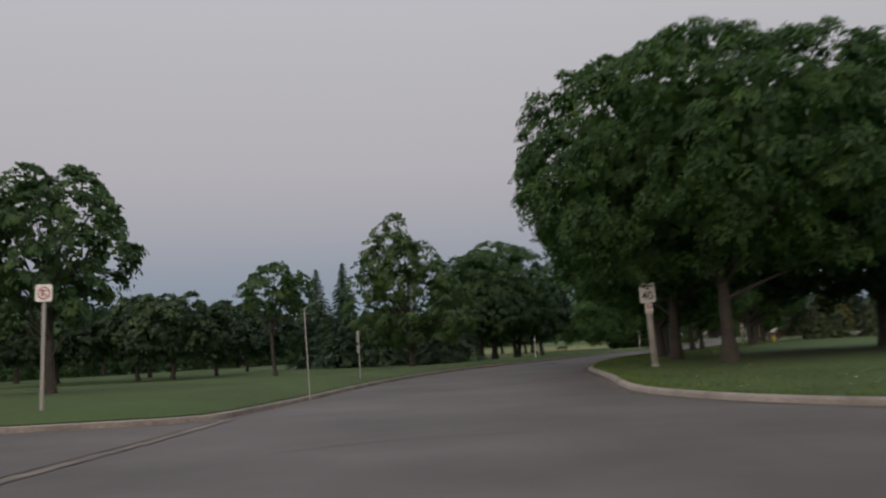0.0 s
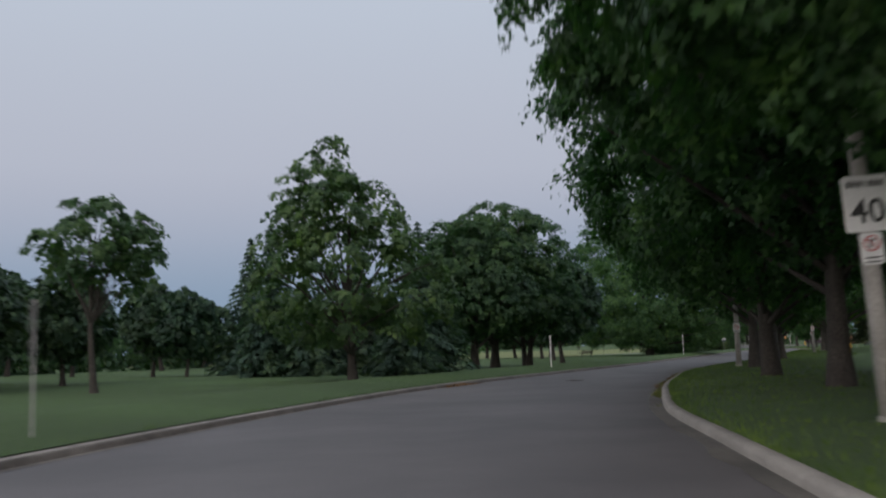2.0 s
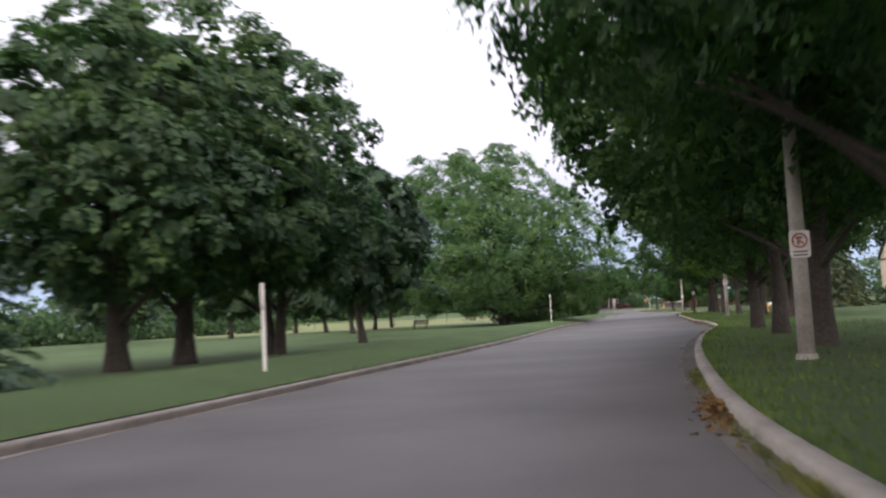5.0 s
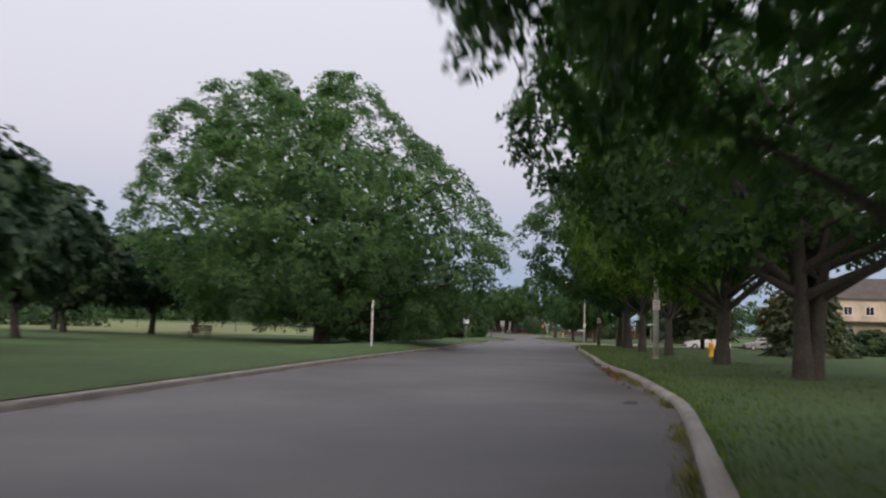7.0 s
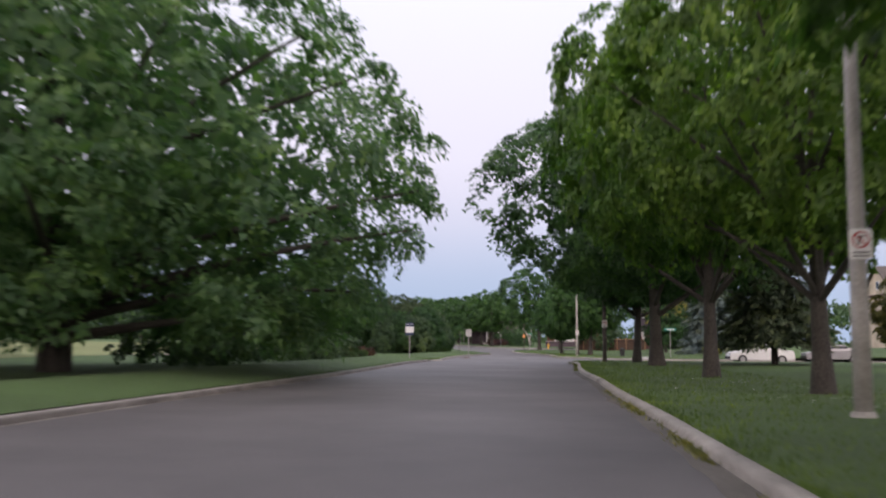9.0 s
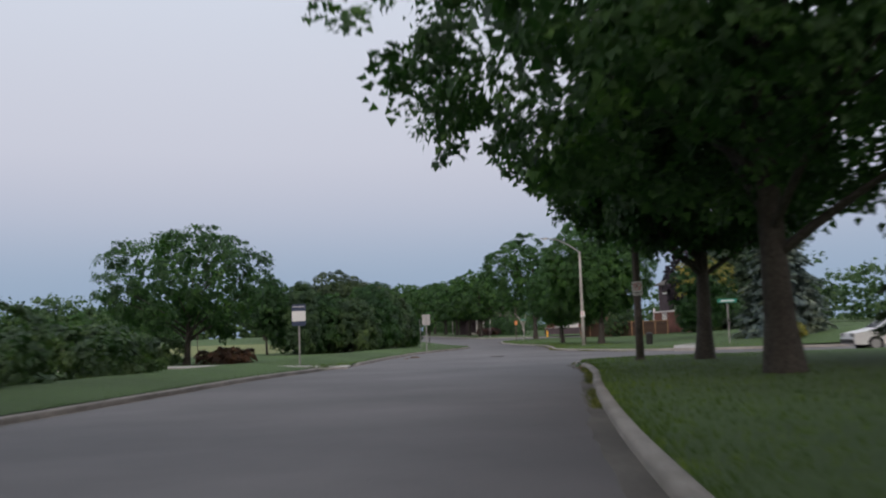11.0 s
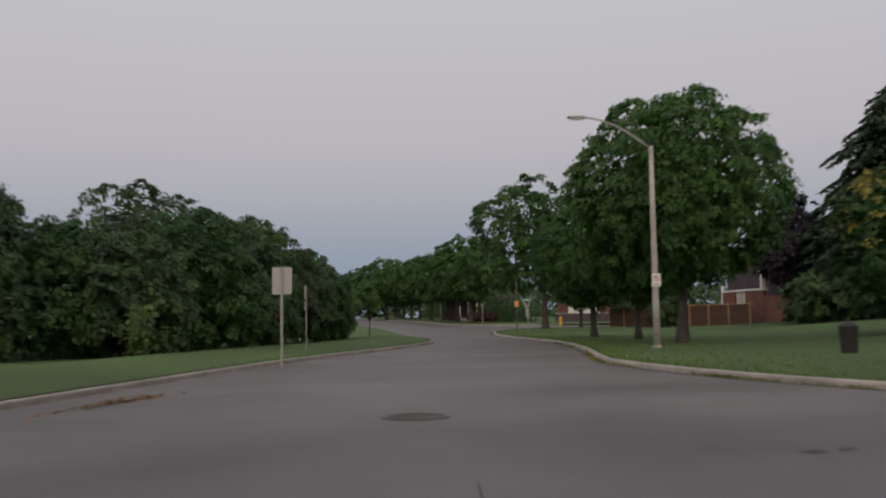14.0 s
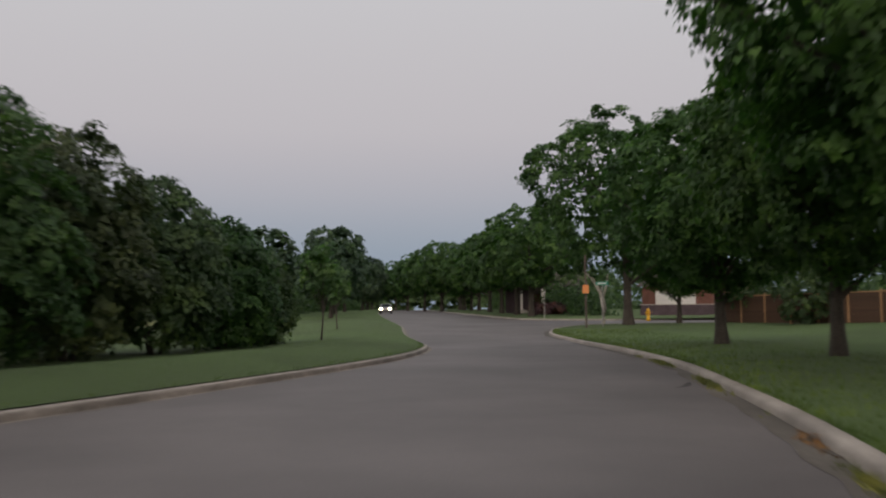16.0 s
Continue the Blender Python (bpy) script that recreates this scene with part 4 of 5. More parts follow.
def far_wood(name, line, H, depth, seed, size=0.75, count=20):
    """A far wood: a long bank of leaf clumps with an uneven top."""
    rng = np.random.default_rng(seed)
    P = smooth_line(line, 3.0)
    C = []
    for p in P:
        h = H * (0.75 + 0.45 * noise.noise(Vector((p[0] * 0.07, p[1] * 0.07, seed))) + 0.2 * noise.noise(Vector((p[0] * 0.25, p[1] * 0.25, seed))))
        for _ in range(count):
            C.append((p[0] + rng.normal(0, depth), p[1] + rng.normal(0, depth), gz(*p) + h * rng.uniform(0.0, 1.0)))
    C = np.array(C)
    out = unit(np.stack([rng.normal(0, 1, len(C)), rng.normal(0, 1, len(C)), np.full(len(C), 0.4)], 1))
    V, F = foliage(rng, C, out, 26, 2.1, 0.7, size)
    tagged(new(name, from_arrays(name, V, F, M_FARWOOD)), "distant hazy bank of mixed green trees", "woods", kind="stuff")


far_wood("far_woods", [(-150, 20), (-120, 90), (-95, 170), (-60, 250), (-20, 320), (30, 350), (45, 420)], 11, 4, 120)
far_wood("far_woods", [(80, 20), (88, 80), (100, 130), (132, 165), (150, 215), (150, 300), (140, 380), (150, 460)], 12, 4, 121)
far_wood("far_woods", [(-40, 560), (60, 620), (120, 640), (220, 600)], 17, 6, 122, 1.9, 28)
far_wood("far_hedge", [(-75, 40), (-60, 80), (-48, 120), (-30, 165), (-8, 205), (8, 226)], 5.0, 1.6, 123, 0.5)
far_wood("far_hedge", [(99.5, 287), (101, 297), (103.5, 312)], 3.0, 0.7, 126, 0.3)
far_wood("far_hedge", [(106, 312), (112, 350), (119, 392), (129, 432), (141, 480)], 6.5, 1.2, 124, 0.4)
far_wood("far_hedge", [(63, 288), (69, 320), (73, 345), (79, 375), (85, 410), (92, 455)], 6.0, 1.2, 125, 0.4)


# ---- roadside things ----
def sign_plate(parent, w, h, z, material, y=-0.09, x=0.0, edge=0.025, name="sign_plate", label=""):
    """A thin plate with rounded corners whose face looks to -y."""
    bm = bmesh.new()
    r, pts = edge * 2, []
    for cx, cz, a0 in ((w / 2 - r, h / 2 - r, 0), (-w / 2 + r, h / 2 - r, 90), (-w / 2 + r, -h / 2 + r, 180), (w / 2 - r, -h / 2 + r, 270)):
        for k in range(4):
            a = radians(a0 + 30 * k)
            pts.append((x + cx + r * math.cos(a), z + cz + r * math.sin(a)))
    front = [bm.verts.new((px, y, pz)) for px, pz in pts]
    back = [bm.verts.new((px, y + 0.006, pz)) for px, pz in pts]
    bm.faces.new(front)
    bm.faces.new(back[::-1])
    for i in range(len(pts)):
        j = (i + 1) % len(pts)
        bm.faces.new((front[j], front[i], back[i], back[j]))
    bmesh.ops.recalc_face_normals(bm, faces=bm.faces)
    return part(name, bm, material, parent, label)


def bar(parent, w, h, x, z, y, material, name="bar", turn=0.0):
    bm = boxed(0, 0, 0, w, 0.003, h)
    ob = part(name, bm, material, parent)
    ob.matrix_basis = pose(x, y, z, 0, turn, 0)
    return ob


def ring(parent, r, x, z, y, material):
    bm = bmesh.new()
    n = 28
    a = [[bm.verts.new((x + q * math.cos(2 * math.pi * k / n), yy, z + q * math.sin(2 * math.pi * k / n))) for k in range(n)] for q, yy in ((r, y), (r * 0.8, y))]
    for k in range(n):
        bm.faces.new((a[0][k], a[0][(k + 1) % n], a[1][(k + 1) % n], a[1][k]))
    bmesh.ops.solidify(bm, geom=bm.faces[:], thickness=0.003)
    return part("ring", bm, material, parent)


def no_parking(parent, z, y, w=0.30, h=0.45, material=None):
    p = sign_plate(parent, w, h, z, material or M_WHITE, y, label="white no-parking plate with a red ring")
    cz = z + (h - w) / 2
    ring(p, w * 0.38, 0, cz, y - 0.004, M_RED)
    bar(p, w * 0.07, w * 0.66, 0, cz, y - 0.005, M_RED, "slash", -45)
    bar(p, w * 0.09, w * 0.4, -w * 0.07, cz, y - 0.003, M_BLACK, "letter_stem")
    bar(p, w * 0.18, w * 0.08, 0.02, cz + w * 0.14, y - 0.003, M_BLACK, "letter_bowl")
    if h > w * 1.2:
        for k in range(2):
            bar(p, w * 0.7, 0.022, 0, z - h * 0.28 - 0.055 * k, y - 0.003, M_BLACK, "text_bar")
    return p


def text_mesh(name, words, size, material, parent, m):
    cu = bpy.data.curves.new(name, "FONT")
    cu.body, cu.size, cu.extrude, cu.align_x, cu.align_y, cu.offset = words, size, 0.001, "CENTER", "CENTER", size * 0.012
    tmp = bpy.data.objects.new(name, cu)
    me = bpy.data.meshes.new_from_object(tmp)
    bpy.data.objects.remove(tmp)
    me.materials.clear()
    me.materials.append(material)
    ob = new(name, me)
    ob.parent = parent
    ob.matrix_basis = m
    return ob


def in_park(x, y):
    return x < -2 or (x - 60.0) * 0.9205 - (y - 198.0) * 0.3907 < -2.0


def facing(x, y, bearing, lean=0.0):
    return pose(x, y, gz(x, y) + bank(x, y) + (0.30 if in_park(x, y) else 0.16), 0, lean, -bearing)


def street_lamp(x, y, bearing, label, material=None, height=7.6, r0=0.13, arm=2.9, lean=0.0, up=0.9):
    """A tapering pole with a curved arm to the road side and a flat lamp head."""
    t = thing("street_lamp", facing(x, y, bearing, lean), label, "street lamp", "street lamps")
    material = material or M_POLE
    bm = bmesh.new()
    sweep(bm, [(0, 0, -0.15), (0, 0, 1.5), (0, 0, 4.0), (0, 0, height)], [r0, r0 * 0.92, r0 * 0.78, r0 * 0.6], 14)
    part("pole", bm, material, t, smooth=True)
    part("base_collar", rod(bmesh.new(), (0, 0, -0.05), (0, 0, 0.05), r0 * 1.35, r0 * 1.2, 16), material, t)
    part("band", rod(bmesh.new(), (0, 0, height - 0.22), (0, 0, height - 0.05), r0 * 0.75, r0 * 0.75, 14), M_STEEL, t)
    if arm == 0:
        part("cap", rod(bmesh.new(), (0, 0, height - 0.02), (0, 0, height + 0.05), r0 * 0.66, r0 * 0.4, 14), M_STEEL, t)
        return t
    pts = [(-arm * q, 0, height - 0.12 + up * (1 - (1 - q) ** 1.8)) for q in np.linspace(0, 1, 9)]
    part("arm", sweep(bmesh.new(), pts, [0.045 - 0.015 * q for q in np.linspace(0, 1, 9)], 10), M_STEEL, t, smooth=True)
    bm = boxed(-arm - 0.28, 0, height - 0.12 + up, 0.66, 0.24, 0.12, 0.04)
    for v in bm.verts:
        if v.co.x < -arm - 0.4:
            v.co.z = height - 0.12 + up + (v.co.z - (height - 0.12 + up)) * 0.5
    head = part("lamp_head", bm, M_STEEL, t)
    part("lens", boxed(-arm - 0.3, 0, height - 0.19 + up, 0.4, 0.18, 0.03, 0.01), M_WHITE, head)
    return t


lamp = street_lamp(8.35, 46.0, 8, "weathered concrete street lamp with a speed limit sign", r0=0.13, lean=-2.5, arm=0, height=4.6)
p40 = sign_plate(lamp, 0.60, 0.75, 2.82, M_WHITE, -0.15, label="white speed limit plate")
text_mesh("digits", "40", 0.44, M_BLACK, p40, pose(0, -0.158, 2.70, 90, 0, 0))
for k, wd in enumerate((0.06, 0.055, 0.06, 0.03, 0.06, 0.065, 0.06)):
    bar(p40, wd * 0.8, 0.085, -0.21 + 0.07 * k, 3.08, -0.156, M_BLACK, "letter_bar")
no_parking(lamp, 2.22, -0.14, 0.28, 0.42, M_WHITE)
for x, y, b, z, w, h, mat in ((17.5, 79.85, 20, 1.86, 0.33, 0.45, M_POLE), (42.5, 131.5, 23, 2.5, 0.33, 0.45, M_POLE)):
    lamp = street_lamp(x, y, b, "weathered concrete street lamp with a no-parking sign", mat, r0=0.14, arm=0, height=4.8 if y < 100 else 7.6)
    no_parking(lamp, z, -0.15, w, h)
lamp = street_lamp(59.6, 173.7, 23, "dark street lamp with a no-parking sign on the corner", M_DARKPOLE, r0=0.14, arm=0)
no_parking(lamp, 2.4, -0.15, 0.34, 0.48, M_WHITE)
lamp = street_lamp(74.45, 209.66, 10, "tall pale street lamp with a long curved arm over the road", r0=0.13, height=7.2, arm=2.45, up=1.15)
no_parking(lamp, 2.36, -0.14, 0.32, 0.46)
lamp = street_lamp(98.5, 306, 10, "pale street lamp far along the road")
lamp = street_lamp(103.5, 338, 10, "pale street lamp far along the road")


def post(parent, h, w=0.045, d=0.03, material=None):
    """A folded steel channel."""
    bm = bmesh.new()
    box(bm, 0, 0, h / 2 - 0.15, w, 0.006, h + 0.3)
    box(bm, -w / 2, d / 2, h / 2 - 0.15, 0.006, d, h + 0.3)
    box(bm, w / 2, d / 2, h / 2 - 0.15, 0.006, d, h + 0.3)
    return part("post", bm, material or M_STEEL, parent)


def sign_post(x, y, bearing, h, label, lean=0.0, name="road_sign", category="sign", group="", w=0.05):
    t = thing(name, facing(x, y, bearing, lean), label, category, group)
    post(t, h, w)
    return t


s = sign_post(-9.5, 32.3, 4, 2.85, "no-parking sign on a steel post in the grass", lean=1.5, w=0.075)
no_parking(s, 2.64, -0.02, 0.40, 0.40)
sign_post(-3.7, 35.3, 8, 2.15, "bare thin grey steel post by the kerb", name="marker_post", category="post", lean=-2, w=0.022)
for x, y, h, b, label in ((-3.1, 46.8, 1.8, 68, "road sign seen edge-on, on a steel post"), (62.47, 213.0, 2.2, 108, "road sign seen edge-on, on a steel post")):
    s = sign_post(x, y, b, h, label, group="edge-on signs")
    sign_plate(s, 0.32, 0.46, h - 0.24, M_GREYBACK, -0.03)
    sign_plate(s, 0.32, 0.30, h - 0.72, M_GREYBACK, -0.03)
for x, y, h, b in ((8.6, 84.0, 1.65, 22), (29.68, 135.75, 2.2, 22)):
    s = sign_post(x, y, b, h, "slim white marker post beside the kerb", name="marker_post", category="post", group="white marker posts", w=0.06)
    s.children[0].data.materials.clear()
    s.children[0].data.materials.append(M_WHITE)
    part("cap", boxed(0, 0.012, h + 0.01, 0.072, 0.05, 0.03, 0.006), M_WHITE, s)
    part("reflector", boxed(0, -0.006, h - 0.45, 0.052, 0.006, 0.12, 0.002), M_GREYBACK, s)
# the back of a large sign by the thicket
s = sign_post(60.76, 205.08, 24, 2.36, "large road sign seen from its bare grey back", w=0.06)
sign_plate(s, 0.54, 0.72, 2.0, M_GREYBACK, 0.034)
for z in (1.75, 2.25):
    part("bracket", boxed(0, -0.008, z, 0.10, 0.012, 0.04, 0.004), M_STEEL, s)
# bus stop sign at the path
s = sign_post(49.56, 184.9, 23, 2.4, "bus stop sign with a white panel on a slim post", name="bus_stop_sign", w=0.06)
sign_plate(s, 0.62, 0.92, 1.95, M_NAVY, -0.03, label="navy blue board")
sign_plate(s, 0.60, 0.44, 1.9, M_WHITE, -0.038, name="panel", label="white panel")
for k in range(4):
    bar(s, 0.09, 0.04, -0.2 + 0.13 * k, 2.3, -0.036, M_WHITE, "text_bar")
# plate near the second side street: headlight glow on white, put into its colour
s = sign_post(85.15, 251.6, 15, 4.1, "small white sign plate, coloured orange as if headlights lit it, on a tall dark pole", w=0.10)
s.children[0].data.materials.clear()
s.children[0].data.materials.append(M_DARKPOLE)
sign_plate(s, 0.34, 0.48, 2.15, M_LIT_ORANGE, -0.03)
# street name sign
s = sign_post(73.8, 189.6, 40, 2.35, "green street name sign on a post", name="street_name_sign", w=0.05)
sign_plate(s, 1.0, 0.22, 2.38, M_TEAL, -0.02)
bar(s, 0.7, 0.07, 0, 2.38, -0.024, M_WHITE, "text_bar")
s = sign_post(91.6, 279.5, 15, 2.2, "small pale plate on a far post", w=0.07)
sign_plate(s, 0.22, 0.20, 2.1, M_GREYBACK, -0.03)
s = sign_post(86.6, 252.8, 60, 2.5, "green street name sign on a post", name="street_name_sign", w=0.06)
sign_plate(s, 0.9, 0.2, 2.5, M_TEAL, -0.02)
bar(s, 0.6, 0.06, 0, 2.5, -0.024, M_WHITE, "text_bar")


def hydrant(x, y, turn):
    t = thing("fire_hydrant", at(x, y, turn), "yellow cast fire hydrant on the grass", "hydrant", "hydrants")
    bm = bmesh.new()
    sweep(bm, [(0, 0, -0.1), (0, 0, 0.05), (0, 0, 0.06), (0, 0, 0.60), (0, 0, 0.64), (0, 0, 0.74), (0, 0, 0.82), (0, 0, 0.86)], [0.17, 0.17, 0.12, 0.115, 0.15, 0.14, 0.09, 0.03], 16)
    part("barrel", bm, M_YELLOW, t, smooth=True)
    part("cap_nut", rod(bmesh.new(), (0, 0, 0.85), (0, 0, 0.92), 0.035, 0.035, 5), M_YELLOW, t)
    for a in (-1, 1):
        part("nozzle", rod(bmesh.new(), (0.08 * a, 0, 0.52), (0.21 * a, 0, 0.52), 0.065, 0.06, 8), M_YELLOW, t)
    part("pumper_nozzle", rod(bmesh.new(), (0, -0.08, 0.46), (0, -0.2, 0.46), 0.085, 0.08, 8), M_YELLOW, t)


hydrant(48.85, 136.9, -20)
hydrant(97.2, 270.2, -15)

# bench in the park
b = thing("park_bench", at(21.9, 154.8, -30), "dark wooden park bench on the lawn", "bench")
for k in range(3):
    part("seat_slat", boxed(0, -0.18 + 0.15 * k, 0.44, 1.6, 0.12, 0.04, 0.008), M_WOODBENCH, b)
for k in range(3):
    part("back_slat", boxed(0, 0.27 + 0.02 * k, 0.56 + 0.14 * k, 1.6, 0.035, 0.11, 0.008), M_WOODBENCH, b)
for a in (-0.65, 0.65):
    part("leg", boxed(a, -0.15, 0.2, 0.06, 0.06, 0.44, 0.008), M_IRON, b)
    part("leg", boxed(a, 0.27, 0.42, 0.06, 0.06, 0.88, 0.008), M_IRON, b)

# refuse bin at the far corner
b = thing("litter_bin", at(75.17, 200.87, 20, 0.8), "dark litter bin on the corner lawn", "bin")
bm = bmesh.new()
sweep(bm, [(0, 0, -0.05), (0, 0, 0.05), (0, 0, 0.85), (0, 0, 0.9)], [0.24, 0.26, 0.30, 0.32], 16)
part("body", bm, M_IRON, b, smooth=True)
bm = bmesh.new()
sweep(bm, [(0, 0, 0.9), (0, 0, 1.0), (0, 0, 1.12)], [0.33, 0.28, 0.08], 16)
part("lid", bm, M_IRON, b, smooth=True)


# ---- marks on the road ----
def disc(name, x, y, r, label, category):
    t = thing(name, pose(x, y, gz(x, y) + 0.004, 0, 0, 20), label, category, "", "")
    bm = bmesh.new()
    bmesh.ops.create_cone(bm, cap_ends=True, segments=28, radius1=r, radius2=r, depth=0.012, matrix=Matrix.Translation((0, 0, 0.004)))
    part("frame_ring", bm, M_COVER, t)
    bm = bmesh.new()
    bmesh.ops.create_cone(bm, cap_ends=True, segments=28, radius1=r * 0.86, radius2=r * 0.85, depth=0.012, matrix=Matrix.Translation((0, 0, 0.009)))
    lid = part("cover", bm, M_COVER, t)
    for k in range(-3, 4):
        part("rib", boxed(0, k * r * 0.2, 0.017, 2 * math.sqrt(max(0.01, (r * 0.8) ** 2 - (k * r * 0.2) ** 2)), r * 0.06, 0.006), M_COVER, lid)


disc("manhole_cover", 7.65, 69.0, 0.34, "round dark manhole cover in the asphalt", "manhole")
disc("manhole_cover", 60.9, 191.5, 0.42, "round dark manhole cover in the asphalt", "manhole")


def ribbon(name, pts, width, material, label, z=0.005, seed=0):
    rng = random.Random(seed)
    P = smooth_line(pts, 0.3)
    T = unit(np.gradient(P, axis=0))
    V, F = [], []
    for i, p in enumerate(P):
        n = np.array([-T[i][1], T[i][0]])
        w = width * rng.uniform(0.5, 1.2) / 2
        o = rng.uniform(-0.3, 0.3) * width
        for sgn in (-1, 1):
            q = p + n * (w * sgn + o)
            V.append((q[0], q[1], gz(*q) + z))
    for i in range(len(P) - 1):
        F.append((2 * i, 2 * i + 1, 2 * i + 3, 2 * i + 2))
    return tagged(new(name, from_arrays(name, V, F, material)), label, "road mark", kind="structure")


for i, (pts, w) in enumerate([([(-2.6, 22.0), (-1.7, 22.6), (-0.6, 23.0), (0.8, 22.9)], 0.03), ([(1.2, 31.9), (2.1, 31.8), (3.2, 31.2), (4.2, 31.0)], 0.045), ([(58.1, 180.4), (58.7, 182.3), (59.4, 184.2), (60.2, 187.0)], 0.013)]):
    ribbon("crack_%d" % (i + 1), pts, w, M_PATCH, "dark sealed crack across the asphalt", seed=i)
ribbon("gutter_joint_1", [(-6.16, 8), (-5.66, 16), (-5.31, 21.1), (-4.96, 25), (-4.70, 28.7)], 0.05, M_PATCH, "dark joint along the side street's mouth", 0.007, seed=9)
ribbon("gutter_joint_2", [(-5.84, 8), (-5.34, 16), (-4.99, 21.1), (-4.64, 25), (-4.40, 28.7)], 0.04, M_PATCH, "dark joint along the side street's mouth", 0.007, seed=11)
for i, (pts, w) in enumerate([([(28.35, 106.6), (28.6, 107.0), (28.8, 107.4)], 0.22), ([(18.9, 87.6), (19.0, 88.0), (19.2, 88.4)], 0.14), ([(14.1, 76.9), (14.3, 77.4), (14.55, 77.9)], 0.1),
                                ([(63.25, 187.3), (63.35, 187.36), (63.45, 187.4)], 0.12), ([(63.6, 187.3), (63.7, 187.36), (63.8, 187.4)], 0.1), ([(73.4, 215.8), (73.8, 216.3), (74.1, 216.8)], 0.1),
                                ([(57.7, 178.3), (58.0, 178.5), (58.3, 178.6)], 0.12)]):
    ribbon("stain_%d" % (i + 1), pts, w, M_PATCH, "dark stain on the asphalt", 0.006, seed=20 + i)
ribbon("gutter_pan", [(-6.0, 8), (-5.5, 16), (-5.15, 21.1), (-4.8, 25), (-4.55, 28.9)], 0.24, M_DARK_CONCRETE, "concrete gutter across the side street's mouth", 0.004, seed=10)


def slab_run(name, pts, width, label, n):
    """A concrete path of separate slabs with open joints."""
    P = smooth_line(pts, 0.2)
    s = np.concatenate([[0], np.cumsum(np.hypot(*np.diff(P, axis=0).T))])
    run = tagged(new(name), label, "path", kind="structure")
    for k in range(n):
        a, c = s[-1] * k / n + 0.012, s[-1] * (k + 1) / n - 0.012
        pa, pc = [np.array([np.interp(q, s, P[:, j]) for j in (0, 1)]) for q in (a, c)]
        d = unit(pc - pa)
        nn = np.array([-d[1], d[0]]) * width / 2
        bm = bmesh.new()
        vs = []
        for q in (pa - nn, pa + nn, pc + nn, pc - nn):
            vs.append((q[0], q[1], gz(*q) + bank(*q)))
        lo = [bm.verts.new((x, y, z - 0.02)) for x, y, z in vs]
        hi = [bm.verts.new((x, y, z + path_z(x, y))) for x, y, z in vs]
        bm.faces.new(hi)
        for i in range(4):
            j = (i + 1) % 4
            bm.faces.new((lo[i], lo[j], hi[j], hi[i]))
        bmesh.ops.recalc_face_normals(bm, faces=bm.faces)
        part("slab", bm, M_SLAB, run)


def path_z(x, y):
    return 0.04 + 0.20 * min(1.0, max(0.0, math.hypot(x - 51.4, y - 182.2) / 6.0)) if x < 60 else 0.17


slab_run("park_path", [(51.2, 182.3), (49.0, 182.9), (46.0, 184.4), (40.0, 187.5), (30.0, 191.0)], 2.3, "pale concrete path leading into the park", 15)
slab_run("sidewalk", [(70.0, 187.6), (73.2, 193.0), (76.9, 199.0), (82.0, 206.8)], 1.5, "pale concrete sidewalk across the corner lawn", 14)


# ---- loose leaves and grass ----
def scatter_leaves(name, x, y, sx, sy, turn, n, seed, label):
    rng = np.random.default_rng(seed)
    a = radians(turn)
    p = rng.normal(0, 1, (n, 2)) * np.array([sx, sy])
    q = np.stack([x + p[:, 0] * math.cos(a) - p[:, 1] * math.sin(a), y + p[:, 0] * math.sin(a) + p[:, 1] * math.cos(a)], 1)
    h = np.exp(-(p[:, 0] / sx) ** 2 - (p[:, 1] / sy) ** 2)
    z = 0.012 + rng.uniform(0, 0.09, n) * h
    V, F = leaves(np.column_stack([q, z]), np.tile([0, 0, 1.0], (n, 1)), 0.07, rng, 1.1, 0)
    tagged(new(name, from_arrays(name, V, F, M_DRY)), label, "leaf litter", kind="stuff")


scatter_leaves("dry_leaves", 9.62, 63.0, 0.28, 0.10, 70, 420, 1, "heap of dry brown leaves in the gutter")
scatter_leaves("dry_leaves", 9.5, 62.6, 0.9, 0.07, 70, 260, 2, "dry brown leaves strewn along the gutter")
scatter_leaves("dry_leaves", 13.45, 74.9, 0.9, 0.09, 66, 500, 3, "dry brown leaves strewn along the gutter")
scatter_leaves("dry_leaves", 11.32, 68.5, 0.5, 0.11, 70, 420, 10, "heap of dry brown leaves in the gutter")
scatter_leaves("dry_leaves", 33.45, 117.6, 1.8, 0.08, 66, 600, 4, "dry brown leaves strewn along the gutter")
scatter_leaves("dry_leaves", 34.65, 120.4, 0.5, 0.12, 66, 300, 5, "dry brown leaves strewn along the gutter")
scatter_leaves("dry_leaves", 3.2, 67.4, 1.0, 0.14, 66, 300, 6, "dry brown leaves strewn along the gutter")
scatter_leaves("dry_leaves", 57.31, 195.35, 0.9, 0.06, 62, 160, 9, "dry brown leaves strewn along the gutter")
scatter_leaves("dry_leaves", 71.85, 209.95, 0.35, 0.05, 66, 45, 8, "a few dry brown leaves in the gutter")
scatter_leaves("dry_leaves", 57.2, 173.0, 1.2, 0.18, 65, 140, 7, "dry brown leaves strewn along the gutter")


